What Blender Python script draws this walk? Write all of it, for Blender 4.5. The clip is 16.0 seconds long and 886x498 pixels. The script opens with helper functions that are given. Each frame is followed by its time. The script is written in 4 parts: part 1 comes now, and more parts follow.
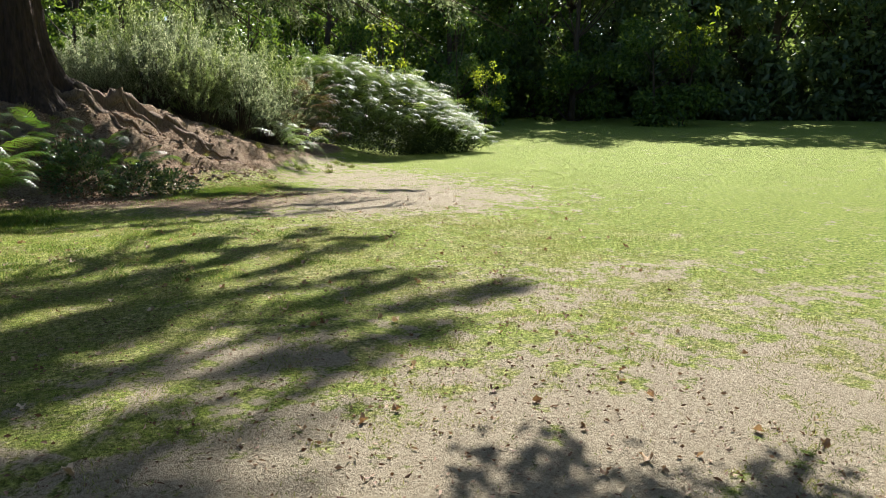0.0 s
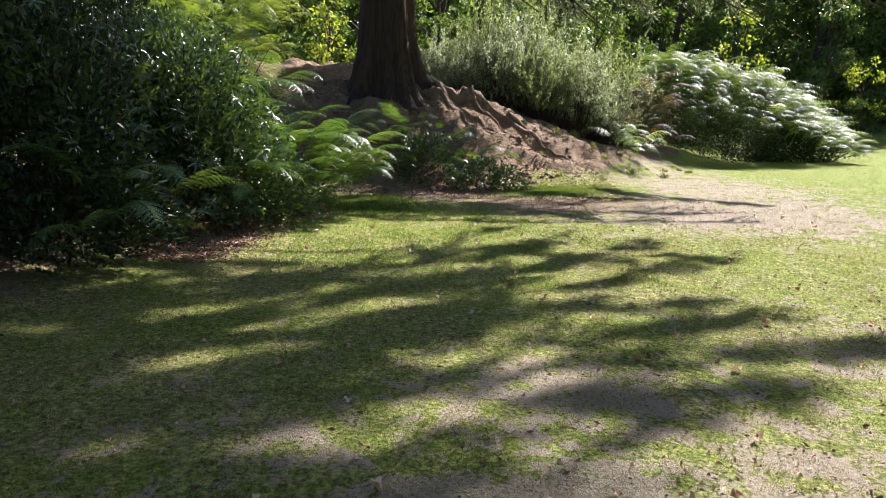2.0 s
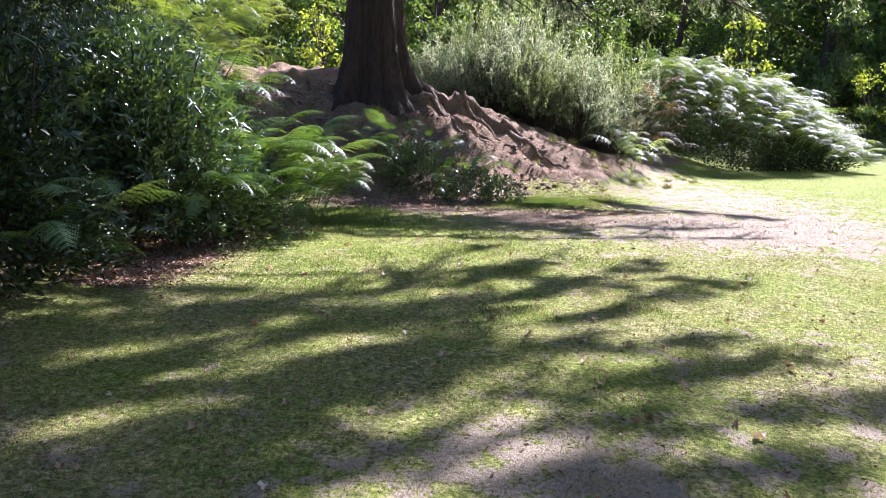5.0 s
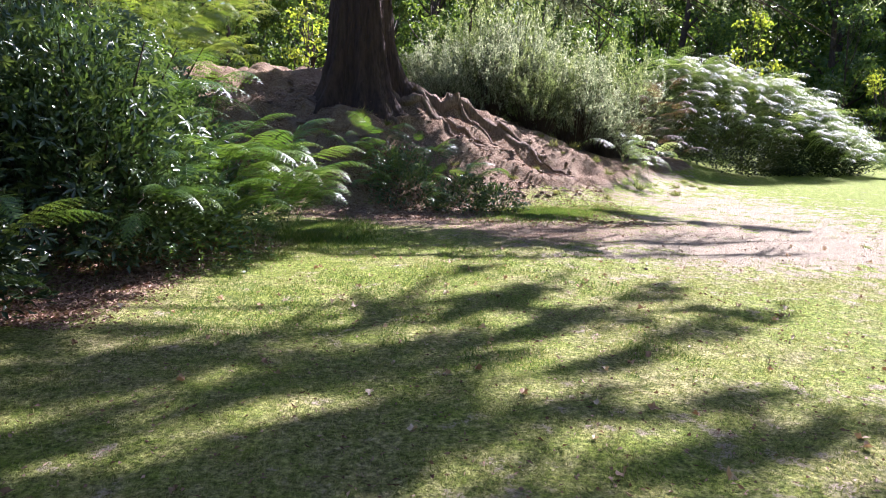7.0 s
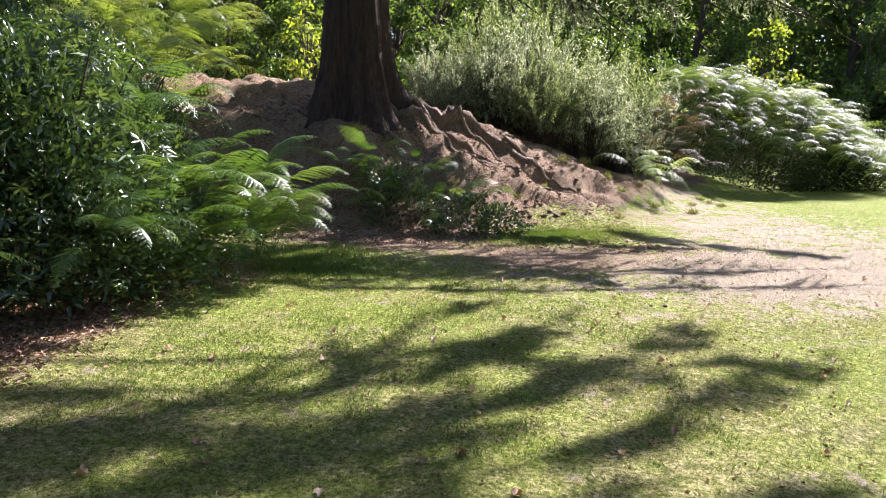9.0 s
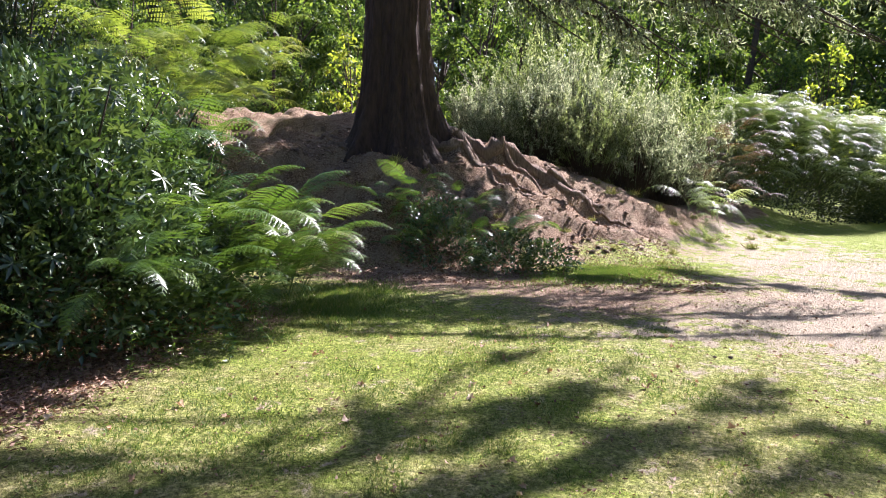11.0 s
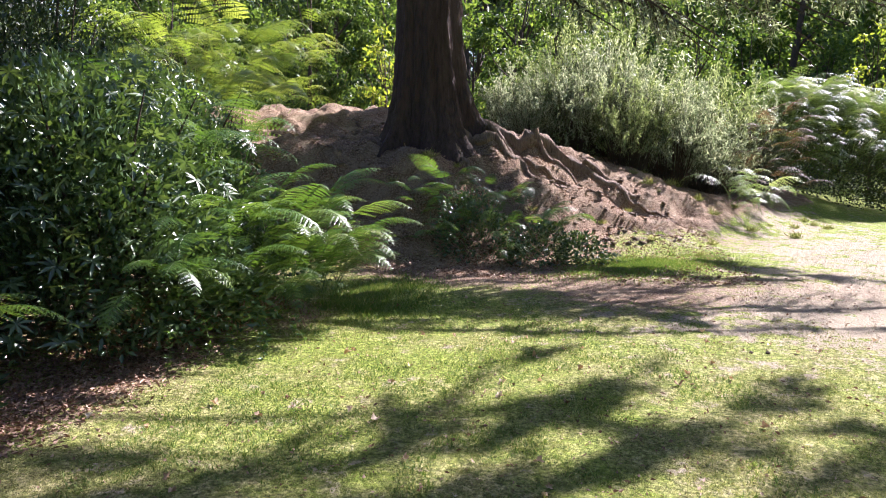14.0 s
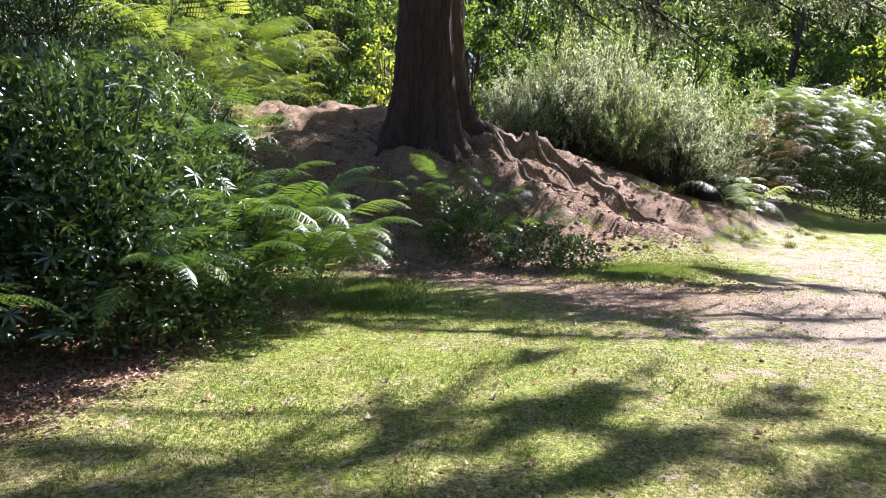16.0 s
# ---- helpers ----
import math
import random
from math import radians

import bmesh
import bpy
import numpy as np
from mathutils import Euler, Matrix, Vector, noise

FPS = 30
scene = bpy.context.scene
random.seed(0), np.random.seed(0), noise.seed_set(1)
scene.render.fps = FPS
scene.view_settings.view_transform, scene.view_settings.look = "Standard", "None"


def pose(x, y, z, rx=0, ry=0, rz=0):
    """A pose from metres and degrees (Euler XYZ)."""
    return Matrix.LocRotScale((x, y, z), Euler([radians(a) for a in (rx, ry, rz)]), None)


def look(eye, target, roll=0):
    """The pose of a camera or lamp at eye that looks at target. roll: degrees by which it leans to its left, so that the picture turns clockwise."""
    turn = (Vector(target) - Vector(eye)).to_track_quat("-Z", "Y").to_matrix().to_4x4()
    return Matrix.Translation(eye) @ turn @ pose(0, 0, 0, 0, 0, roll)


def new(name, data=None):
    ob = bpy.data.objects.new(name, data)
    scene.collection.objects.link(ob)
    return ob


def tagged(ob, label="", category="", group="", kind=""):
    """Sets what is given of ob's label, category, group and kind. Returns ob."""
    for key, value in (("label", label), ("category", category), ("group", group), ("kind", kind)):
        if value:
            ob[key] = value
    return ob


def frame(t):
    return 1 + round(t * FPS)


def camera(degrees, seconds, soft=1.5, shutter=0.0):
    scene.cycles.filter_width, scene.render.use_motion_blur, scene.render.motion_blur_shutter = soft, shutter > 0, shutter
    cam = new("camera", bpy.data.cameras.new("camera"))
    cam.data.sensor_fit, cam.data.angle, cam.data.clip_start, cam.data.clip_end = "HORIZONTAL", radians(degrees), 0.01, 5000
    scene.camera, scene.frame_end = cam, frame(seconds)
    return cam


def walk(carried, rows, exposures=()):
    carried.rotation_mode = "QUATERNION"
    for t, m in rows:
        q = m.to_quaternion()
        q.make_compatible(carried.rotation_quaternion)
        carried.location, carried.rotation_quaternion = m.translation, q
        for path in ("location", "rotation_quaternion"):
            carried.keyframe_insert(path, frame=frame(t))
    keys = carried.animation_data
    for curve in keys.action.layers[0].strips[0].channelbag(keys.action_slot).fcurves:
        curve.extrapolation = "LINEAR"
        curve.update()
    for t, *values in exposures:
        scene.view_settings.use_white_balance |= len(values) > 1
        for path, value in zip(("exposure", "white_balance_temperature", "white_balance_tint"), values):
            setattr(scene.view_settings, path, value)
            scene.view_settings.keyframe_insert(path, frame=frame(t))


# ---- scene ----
cam = camera(64.7, 16.0, 1.0)
PATH = [
    (0, (0.261, -2.988, 1.397), (1.066, -1.198, 1.015), 0.5),
    (0.5, (0.253, -2.942, 1.432), (0.803, -1.065, 1.019), 1.4),
    (1, (0.189, -2.755, 1.435), (0.568, -0.834, 1.028), 1.2),
    (1.5, (0.198, -2.624, 1.432), (0.336, -0.672, 1.019), 0.9),
    (2, (0.277, -2.536, 1.453), (0.208, -0.579, 1.045), 1.8),
    (2.5, (0.344, -2.449, 1.488), (0.168, -0.49, 1.127), 2.0),
    (3, (0.392, -2.398, 1.493), (0.195, -0.453, 1.072), 0.8),
    (3.2, (0.387, -2.353, 1.491), (0.275, -0.393, 1.108), 1.3),
    (5.3, (0.498, -1.618, 1.426), (0.432, 0.342, 1.034), 2.0),
    (5.5, (0.511, -1.515, 1.417), (0.469, 0.445, 1.023), 1.8),
    (6, (0.428, -1.298, 1.416), (0.476, 0.672, 1.073), 0.8),
    (6.5, (0.508, -1.056, 1.395), (0.444, 0.909, 1.026), 0.7),
    (7, (0.569, -0.792, 1.437), (0.491, 1.17, 1.057), 1.7),
    (7.5, (0.574, -0.589, 1.455), (0.555, 1.378, 1.095), 1.8),
    (8, (0.55, -0.343, 1.451), (0.614, 1.633, 1.153), -0.6),
    (8.5, (0.555, -0.169, 1.46), (0.581, 1.803, 1.128), -0.7),
    (9, (0.694, 0.026, 1.491), (0.585, 1.992, 1.14), 1.6),
    (9.2, (0.697, 0.084, 1.478), (0.559, 2.049, 1.13), 2.4),
    (11.3, (0.724, 0.509, 1.54), (0.43, 2.47, 1.276), 0.3),
    (11.5, (0.772, 0.495, 1.564), (0.446, 2.45, 1.293), 0.0),
    (12, (0.771, 0.51, 1.569), (0.458, 2.466, 1.294), -0.1),
    (12.5, (0.761, 0.507, 1.566), (0.451, 2.466, 1.311), 0.5),
    (13, (0.774, 0.501, 1.559), (0.424, 2.45, 1.276), 0.0),
    (13.5, (0.784, 0.506, 1.572), (0.442, 2.455, 1.284), -0.3),
    (14, (0.79, 0.507, 1.569), (0.437, 2.453, 1.272), -0.1),
    (14.5, (0.791, 0.51, 1.574), (0.435, 2.456, 1.277), -0.1),
    (15, (0.785, 0.499, 1.562), (0.441, 2.45, 1.286), 0.5),
    (15.5, (0.8, 0.504, 1.575), (0.457, 2.454, 1.292), 1.0),
    (16, (0.766, 0.506, 1.566), (0.429, 2.456, 1.271), 1.4),
]
walk(cam, [(t, look(eye, target, roll)) for t, eye, target, roll in PATH], [(0, 1.36, 6150, 12), (1.5, 1.55, 6050, 18), (3, 1.8, 5900, 26), (5.5, 2.06, 5450, 35), (7.5, 1.98, 5650, 31), (9, 1.86, 5900, 28), (12, 2.02, 5750, 31), (16, 2.05, 5750, 30)])

# ---- world, sun ----
SUN_AZ, SUN_EL = radians(36), radians(40)
SUN = Vector((math.sin(SUN_AZ) * math.cos(SUN_EL), math.cos(SUN_AZ) * math.cos(SUN_EL), math.sin(SUN_EL)))
world = bpy.data.worlds.new("sky")
scene.world = world
world.use_nodes = True
wt = world.node_tree
sky = wt.nodes.new("ShaderNodeTexSky")
sky.sky_type, sky.sun_disc = "NISHITA", False
sky.sun_elevation, sky.sun_rotation = SUN_EL, SUN_AZ
wt.links.new(sky.outputs[0], wt.nodes["Background"].inputs[0])
wt.nodes["Background"].inputs[1].default_value = 0.05
sun = new("sun", bpy.data.lights.new("sun", "SUN"))
sun.data.energy, sun.data.angle, sun.data.color = 4.9, radians(0.53), (1.0, 0.94, 0.84)
sun.matrix_world = look(SUN * 60, (0, 0, 0))


# ---- materials ----
def mat_nodes(name):
    m = bpy.data.materials.new(name)
    m.use_nodes = True
    nt = m.node_tree
    return m, nt, nt.nodes["Principled BSDF"], nt.nodes["Material Output"]


def node(nt, kind, **values):
    n = nt.nodes.new(kind)
    for key, v in values.items():
        n.inputs[key.replace("_", " ")].default_value = v
    return n


def noise_tex(nt, scale, detail=4.0, rough=0.6, coords=None):
    n = node(nt, "ShaderNodeTexNoise", Scale=scale, Detail=detail, Roughness=rough)
    if coords:
        nt.links.new(coords, n.inputs["Vector"])
    return n.outputs["Fac"]


def ramp(nt, fac, stops):
    r = nt.nodes.new("ShaderNodeValToRGB")
    while len(r.color_ramp.elements) < len(stops):
        r.color_ramp.elements.new(0.5)
    for e, (p, c) in zip(r.color_ramp.elements, stops):
        e.position, e.color = p, (*c, 1)
    nt.links.new(fac, r.inputs[0])
    return r.outputs[0]


def blend(nt, fac, a, b, kind="MIX"):
    n = nt.nodes.new("ShaderNodeMix")
    n.data_type, n.blend_type = "RGBA", kind
    for socket, v in ((n.inputs[0], fac), (n.inputs[6], a), (n.inputs[7], b)):
        if isinstance(v, (int, float)):
            socket.default_value = v
        elif isinstance(v, tuple):
            socket.default_value = (*v, 1)
        else:
            nt.links.new(v, socket)
    return n.outputs[2]


def maths(nt, kind, a, b=0.0, clamp=False):
    n = nt.nodes.new("ShaderNodeMath")
    n.operation, n.use_clamp = kind, clamp
    for socket, v in zip(n.inputs, (a, b)):
        if isinstance(v, (int, float)):
            socket.default_value = v
        else:
            nt.links.new(v, socket)
    return n.outputs[0]


def bump(nt, bsdf, height, strength, distance):
    b = node(nt, "ShaderNodeBump", Strength=strength, Distance=distance)
    nt.links.new(height, b.inputs["Height"])
    nt.links.new(b.outputs[0], bsdf.inputs["Normal"])


def leaf_mat(name, stops, rough=0.4, through_light=0.4, gloss=0.5, island=True, tint=(1.3, 1.25, 0.5)):
    """A leaf: gloss on top, and light shining through."""
    m, nt, bsdf, out = mat_nodes(name)
    if island:
        rnd = nt.nodes.new("ShaderNodeNewGeometry").outputs["Random Per Island"]
        pos = nt.nodes.new("ShaderNodeNewGeometry").outputs["Position"]
        rnd = maths(nt, "ADD", maths(nt, "MULTIPLY", rnd, 0.55), maths(nt, "MULTIPLY", noise_tex(nt, 1.1, 2, 0.5, pos), 0.45))
    else:
        info = nt.nodes.new("ShaderNodeObjectInfo").outputs["Random"]
        pos = nt.nodes.new("ShaderNodeNewGeometry").outputs["Position"]
        rnd = maths(nt, "ADD", maths(nt, "MULTIPLY", info, 0.6), maths(nt, "MULTIPLY", noise_tex(nt, 9, 2, 0.5, pos), 0.4))
    col = ramp(nt, rnd, stops)
    nt.links.new(col, bsdf.inputs["Base Color"])
    bsdf.inputs["Roughness"].default_value = rough
    bsdf.inputs["Specular IOR Level"].default_value = gloss
    tr = nt.nodes.new("ShaderNodeBsdfTranslucent")
    nt.links.new(blend(nt, 1.0, col, tint, "MULTIPLY"), tr.inputs[0])
    mix = node(nt, "ShaderNodeMixShader", Fac=through_light)
    nt.links.new(bsdf.outputs[0], mix.inputs[1])
    nt.links.new(tr.outputs[0], mix.inputs[2])
    nt.links.new(mix.outputs[0], out.inputs[0])
    return m


def bark_mat(name, dark, light, scale=6.0):
    m, nt, bsdf, out = mat_nodes(name)
    co = nt.nodes.new("ShaderNodeNewGeometry").outputs["Position"]
    mp = nt.nodes.new("ShaderNodeMapping")
    mp.inputs["Scale"].default_value = (scale * 2.2, scale * 2.2, scale * 0.35)
    nt.links.new(co, mp.inputs["Vector"])
    ridges = noise_tex(nt, 1.6, 8, 0.68, mp.outputs[0])
    blotch = noise_tex(nt, 2.2, 3, 0.6, co)
    col = ramp(nt, ridges, [(0.32, dark), (0.5, tuple((a + b) / 2 for a, b in zip(dark, light))), (0.72, light)])
    nt.links.new(blend(nt, maths(nt, "MULTIPLY", blotch, 0.5), col, tuple(v * 0.6 for v in light), "MIX"), bsdf.inputs["Base Color"])
    bsdf.inputs["Roughness"].default_value = 0.92
    bump(nt, bsdf, ridges, 1.0, 0.09)
    return m


def ground_mat():
    m, nt, bsdf, out = mat_nodes("lawn_and_earth")
    pos = nt.nodes.new("ShaderNodeNewGeometry").outputs["Position"]
    bare = nt.nodes.new("ShaderNodeAttribute")
    bare.attribute_name = "bare"
    litter = nt.nodes.new("ShaderNodeAttribute")
    litter.attribute_name = "litter"
    fine, mid, wide = noise_tex(nt, 46, 5, 0.7, pos), noise_tex(nt, 5.5, 5, 0.66, pos), noise_tex(nt, 0.8, 4, 0.6, pos)
    grain = noise_tex(nt, 190, 3, 0.7, pos)
    dry = nt.nodes.new("ShaderNodeAttribute")
    dry.attribute_name = "dry"
    tuft = noise_tex(nt, 17, 4, 0.7, pos)
    gain = ramp(nt, fine, [(0.36, (0.4, 0.4, 0.36)), (0.5, (1.0, 1.0, 0.95)), (0.64, (1.6, 1.55, 1.5))])
    straw = ramp(nt, tuft, [(0.36, (0.15, 0.165, 0.045)), (0.5, (0.27, 0.265, 0.1)), (0.62, (0.43, 0.395, 0.19))])
    lush = ramp(nt, tuft, [(0.36, (0.12, 0.18, 0.022)), (0.5, (0.21, 0.27, 0.042)), (0.64, (0.33, 0.37, 0.09))])
    worn = maths(nt, "ADD", maths(nt, "MULTIPLY", maths(nt, "SUBTRACT", wide, 0.5), 3.2), maths(nt, "MULTIPLY", maths(nt, "SUBTRACT", mid, 0.5), 2.6))
    worn = maths(nt, "ADD", worn, maths(nt, "SUBTRACT", maths(nt, "MULTIPLY", dry.outputs["Fac"], 1.0), 0.42), True)
    grass = blend(nt, 1.0, blend(nt, worn, lush, straw), gain, "MULTIPLY")
    earth = ramp(nt, fine, [(0.36, (0.24, 0.19, 0.12)), (0.46, (0.36, 0.305, 0.205)), (0.66, (0.5, 0.435, 0.305))])
    earth = blend(nt, 0.25, earth, ramp(nt, grain, [(0.38, (0.07, 0.05, 0.033)), (0.6, (0.5, 0.42, 0.31))]))
    earth = blend(nt, maths(nt, "MULTIPLY", maths(nt, "SUBTRACT", tuft, 0.6), 6.0, True), earth, (0.2, 0.15, 0.1))
    duff = ramp(nt, fine, [(0.36, (0.045, 0.027, 0.016)), (0.48, (0.19, 0.12, 0.072)), (0.62, (0.44, 0.32, 0.21))])
    duff = blend(nt, maths(nt, "MULTIPLY", maths(nt, "SUBTRACT", noise_tex(nt, 2.6, 4, 0.65, pos), 0.5), 5.0, True), duff, blend(nt, 0.7, earth, (0.34, 0.25, 0.155)))
    duff = blend(nt, maths(nt, "MULTIPLY", maths(nt, "SUBTRACT", mid, 0.47), 4.0, True), duff, ramp(nt, grain, [(0.38, (0.1, 0.065, 0.04)), (0.6, (0.5, 0.39, 0.27))]))
    clots = noise_tex(nt, 1.9, 5, 0.7, pos)
    patch = maths(nt, "ADD", maths(nt, "ADD", bare.outputs["Fac"], maths(nt, "MULTIPLY", maths(nt, "SUBTRACT", clots, 0.5), 2.0)), maths(nt, "ADD", maths(nt, "MULTIPLY", maths(nt, "SUBTRACT", mid, 0.5), 2.4), maths(nt, "MULTIPLY", maths(nt, "SUBTRACT", fine, 0.5), 0.9)))
    mask = maths(nt, "MULTIPLY", maths(nt, "SUBTRACT", patch, 0.36), 4.5, True)
    col = blend(nt, mask, grass, earth)
    lit = maths(nt, "MULTIPLY", maths(nt, "SUBTRACT", maths(nt, "ADD", litter.outputs["Fac"], maths(nt, "MULTIPLY", maths(nt, "SUBTRACT", mid, 0.5), 1.1)), 0.35), 3.0, True)
    col = blend(nt, lit, col, duff)
    nt.links.new(col, bsdf.inputs["Base Color"])
    bsdf.inputs["Roughness"].default_value = 0.95
    bsdf.inputs["Specular IOR Level"].default_value = 0.15
    bump(nt, bsdf, maths(nt, "ADD", maths(nt, "MULTIPLY", grain, 0.45), maths(nt, "ADD", fine, maths(nt, "MULTIPLY", mid, 0.8))), 1.0, 0.035)
    return m


GROUND = ground_mat()
BRACKEN = leaf_mat("bracken_green", [(0.2, (0.05, 0.11, 0.02)), (0.5, (0.1, 0.19, 0.035)), (0.8, (0.17, 0.26, 0.06))], 0.34, 0.4, 1.0, False)
# paler copy of BRACKEN: part of the sun's sheen is put into the colour
SILVER = leaf_mat("sheened_bracken", [(0.2, (0.13, 0.19, 0.06)), (0.5, (0.23, 0.3, 0.11)), (0.8, (0.34, 0.4, 0.2))], 0.42, 0.5, 1.0, False, (1.2, 1.25, 0.6))
BRACKEN_FAR = leaf_mat("bracken_thicket", [(0.25, (0.05, 0.1, 0.022)), (0.55, (0.1, 0.17, 0.04)), (0.8, (0.2, 0.26, 0.09))], 0.42, 0.4, 0.9)
DRY = leaf_mat("dry_bracken", [(0.2, (0.09, 0.06, 0.033)), (0.8, (0.22, 0.155, 0.085))], 0.6, 0.3, 0.3, True, (1.1, 0.9, 0.6))
GLOSSY = leaf_mat("glossy_evergreen_leaf", [(0.2, (0.035, 0.075, 0.025)), (0.55, (0.075, 0.135, 0.045)), (0.85, (0.14, 0.21, 0.065))], 0.32, 0.22, 1.0)
# darker, duller copy of GLOSSY: the thicket's shade is put into the colour
SHADED_EVERGREEN = leaf_mat("shaded_evergreen_leaf", [(0.2, (0.018, 0.035, 0.013)), (0.5, (0.035, 0.06, 0.022)), (0.85, (0.07, 0.105, 0.035))], 0.48, 0.15, 0.35)
WHORL = leaf_mat("evergreen_whorl", [(0.2, (0.05, 0.09, 0.035)), (0.55, (0.09, 0.145, 0.055)), (0.85, (0.15, 0.21, 0.08))], 0.42, 0.3, 0.9, False)
GORSE = leaf_mat("grey_green_needles", [(0.2, (0.07, 0.1, 0.05)), (0.5, (0.26, 0.31, 0.2)), (0.75, (0.54, 0.57, 0.44))], 0.5, 0.58, 0.3, True, (1.1, 1.1, 0.8))
SAGE = leaf_mat("green_broom_needles", [(0.2, (0.08, 0.11, 0.05)), (0.5, (0.22, 0.27, 0.14)), (0.8, (0.42, 0.46, 0.29))], 0.5, 0.5, 0.3, True, (1.1, 1.15, 0.6))
CONIFER = leaf_mat("conifer_needles", [(0.2, (0.035, 0.06, 0.028)), (0.5, (0.08, 0.115, 0.06)), (0.8, (0.15, 0.18, 0.11))], 0.5, 0.06, 0.4, True, (1.1, 1.1, 0.7))
# lighter copy of CONIFER: sun on the low hanging boughs is put into the colour
SUNLIT_NEEDLES = leaf_mat("sunlit_conifer_needles", [(0.2, (0.1, 0.14, 0.07)), (0.5, (0.25, 0.3, 0.19)), (0.8, (0.42, 0.46, 0.31))], 0.5, 0.45, 0.4, True, (1.1, 1.1, 0.75))
WOODS = leaf_mat("woodland_leaf", [(0.2, (0.04, 0.085, 0.022)), (0.5, (0.1, 0.17, 0.045)), (0.8, (0.2, 0.28, 0.07))], 0.42, 0.5, 0.35)
# paler, bluer than WOODS: haze and sky light are put into the colour
HAZED_LEAF = leaf_mat("hazed_woodland_leaf", [(0.2, (0.07, 0.12, 0.055)), (0.5, (0.14, 0.2, 0.1)), (0.8, (0.22, 0.29, 0.14))], 0.45, 0.5, 0.5)
# brighter copy of BRACKEN: the sunlight on these fronds is put into the colour
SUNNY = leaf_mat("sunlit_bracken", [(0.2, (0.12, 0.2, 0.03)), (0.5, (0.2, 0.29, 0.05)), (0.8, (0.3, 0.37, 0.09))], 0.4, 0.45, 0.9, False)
# leaf darkened in its colour to stand for shade under the fronds
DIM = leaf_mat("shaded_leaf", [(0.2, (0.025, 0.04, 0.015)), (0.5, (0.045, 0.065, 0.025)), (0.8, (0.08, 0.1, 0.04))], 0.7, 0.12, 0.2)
YELLOW = leaf_mat("sunlit_young_leaf", [(0.2, (0.14, 0.22, 0.03)), (0.8, (0.33, 0.38, 0.06))], 0.45, 0.6, 0.4)
BLADE = leaf_mat("grass_blade", [(0.2, (0.13, 0.18, 0.04)), (0.45, (0.26, 0.29, 0.09)), (0.7, (0.43, 0.41, 0.19))], 0.5, 0.45, 0.3, True, (1.15, 1.15, 0.7))
LUSH = leaf_mat("lush_grass_blade", [(0.2, (0.08, 0.15, 0.025)), (0.5, (0.15, 0.23, 0.05)), (0.8, (0.28, 0.33, 0.1))], 0.45, 0.35, 0.4, True, (1.15, 1.2, 0.6))
FALLEN = leaf_mat("fallen_leaf", [(0.15, (0.16, 0.08, 0.04)), (0.45, (0.45, 0.3, 0.17)), (0.8, (0.72, 0.6, 0.44))], 0.6, 0.15, 0.3, False, (1.1, 0.9, 0.6))
LITTER = leaf_mat("leaf_litter", [(0.15, (0.1, 0.05, 0.03)), (0.5, (0.27, 0.16, 0.1)), (0.85, (0.5, 0.36, 0.25))], 0.6, 0.1, 0.3, True, (1.1, 0.9, 0.6))
BARK = bark_mat("redwood_bark", (0.012, 0.008, 0.006), (0.11, 0.066, 0.048))
ROOT = bark_mat("root_bark", (0.07, 0.043, 0.028), (0.4, 0.29, 0.2), 9)
TWIG = bark_mat("twig_bark", (0.03, 0.022, 0.016), (0.14, 0.1, 0.07), 14)
STALK = leaf_mat("green_stalk", [(0.2, (0.09, 0.13, 0.03)), (0.8, (0.2, 0.22, 0.06))], 0.5, 0.1, 0.4, False)


# ---- mesh helpers ----
def tri_mesh(name, verts, tris, material=None):
    """A mesh from arrays of places and triangles."""
    verts, tris = np.asarray(verts, np.float32), np.asarray(tris, np.int32)
    me = bpy.data.meshes.new(name)
    me.vertices.add(len(verts))
    me.vertices.foreach_set("co", verts.ravel())
    me.loops.add(tris.size)
    me.loops.foreach_set("vertex_index", tris.ravel())
    me.polygons.add(len(tris))
    me.polygons.foreach_set("loop_start", np.arange(0, tris.size, 3, dtype=np.int32))
    me.update(calc_edges=True)
    if material:
        me.materials.append(material)
    return me


def part(name, me, parent, label="", m=None, kind=""):
    ob = new(name, me)
    ob.parent = parent
    if m is not None:
        ob.matrix_basis = m
    return tagged(ob, label, kind=kind)


def thing(name, label, category, place=(0, 0, 0), group="", kind="", turn=0.0):
    ob = new(name)
    ob.empty_display_size = 0.1
    ob.matrix_basis = pose(*place, 0, 0, turn)
    return tagged(ob, label, category, group, kind)


def join(meshes):
    """Arrays of several (verts, tris) as one."""
    base, vs, ts = 0, [], []
    for v, t in meshes:
        vs.append(v)
        ts.append(np.asarray(t) + base)
        base += len(v)
    return np.concatenate(vs), np.concatenate(ts)


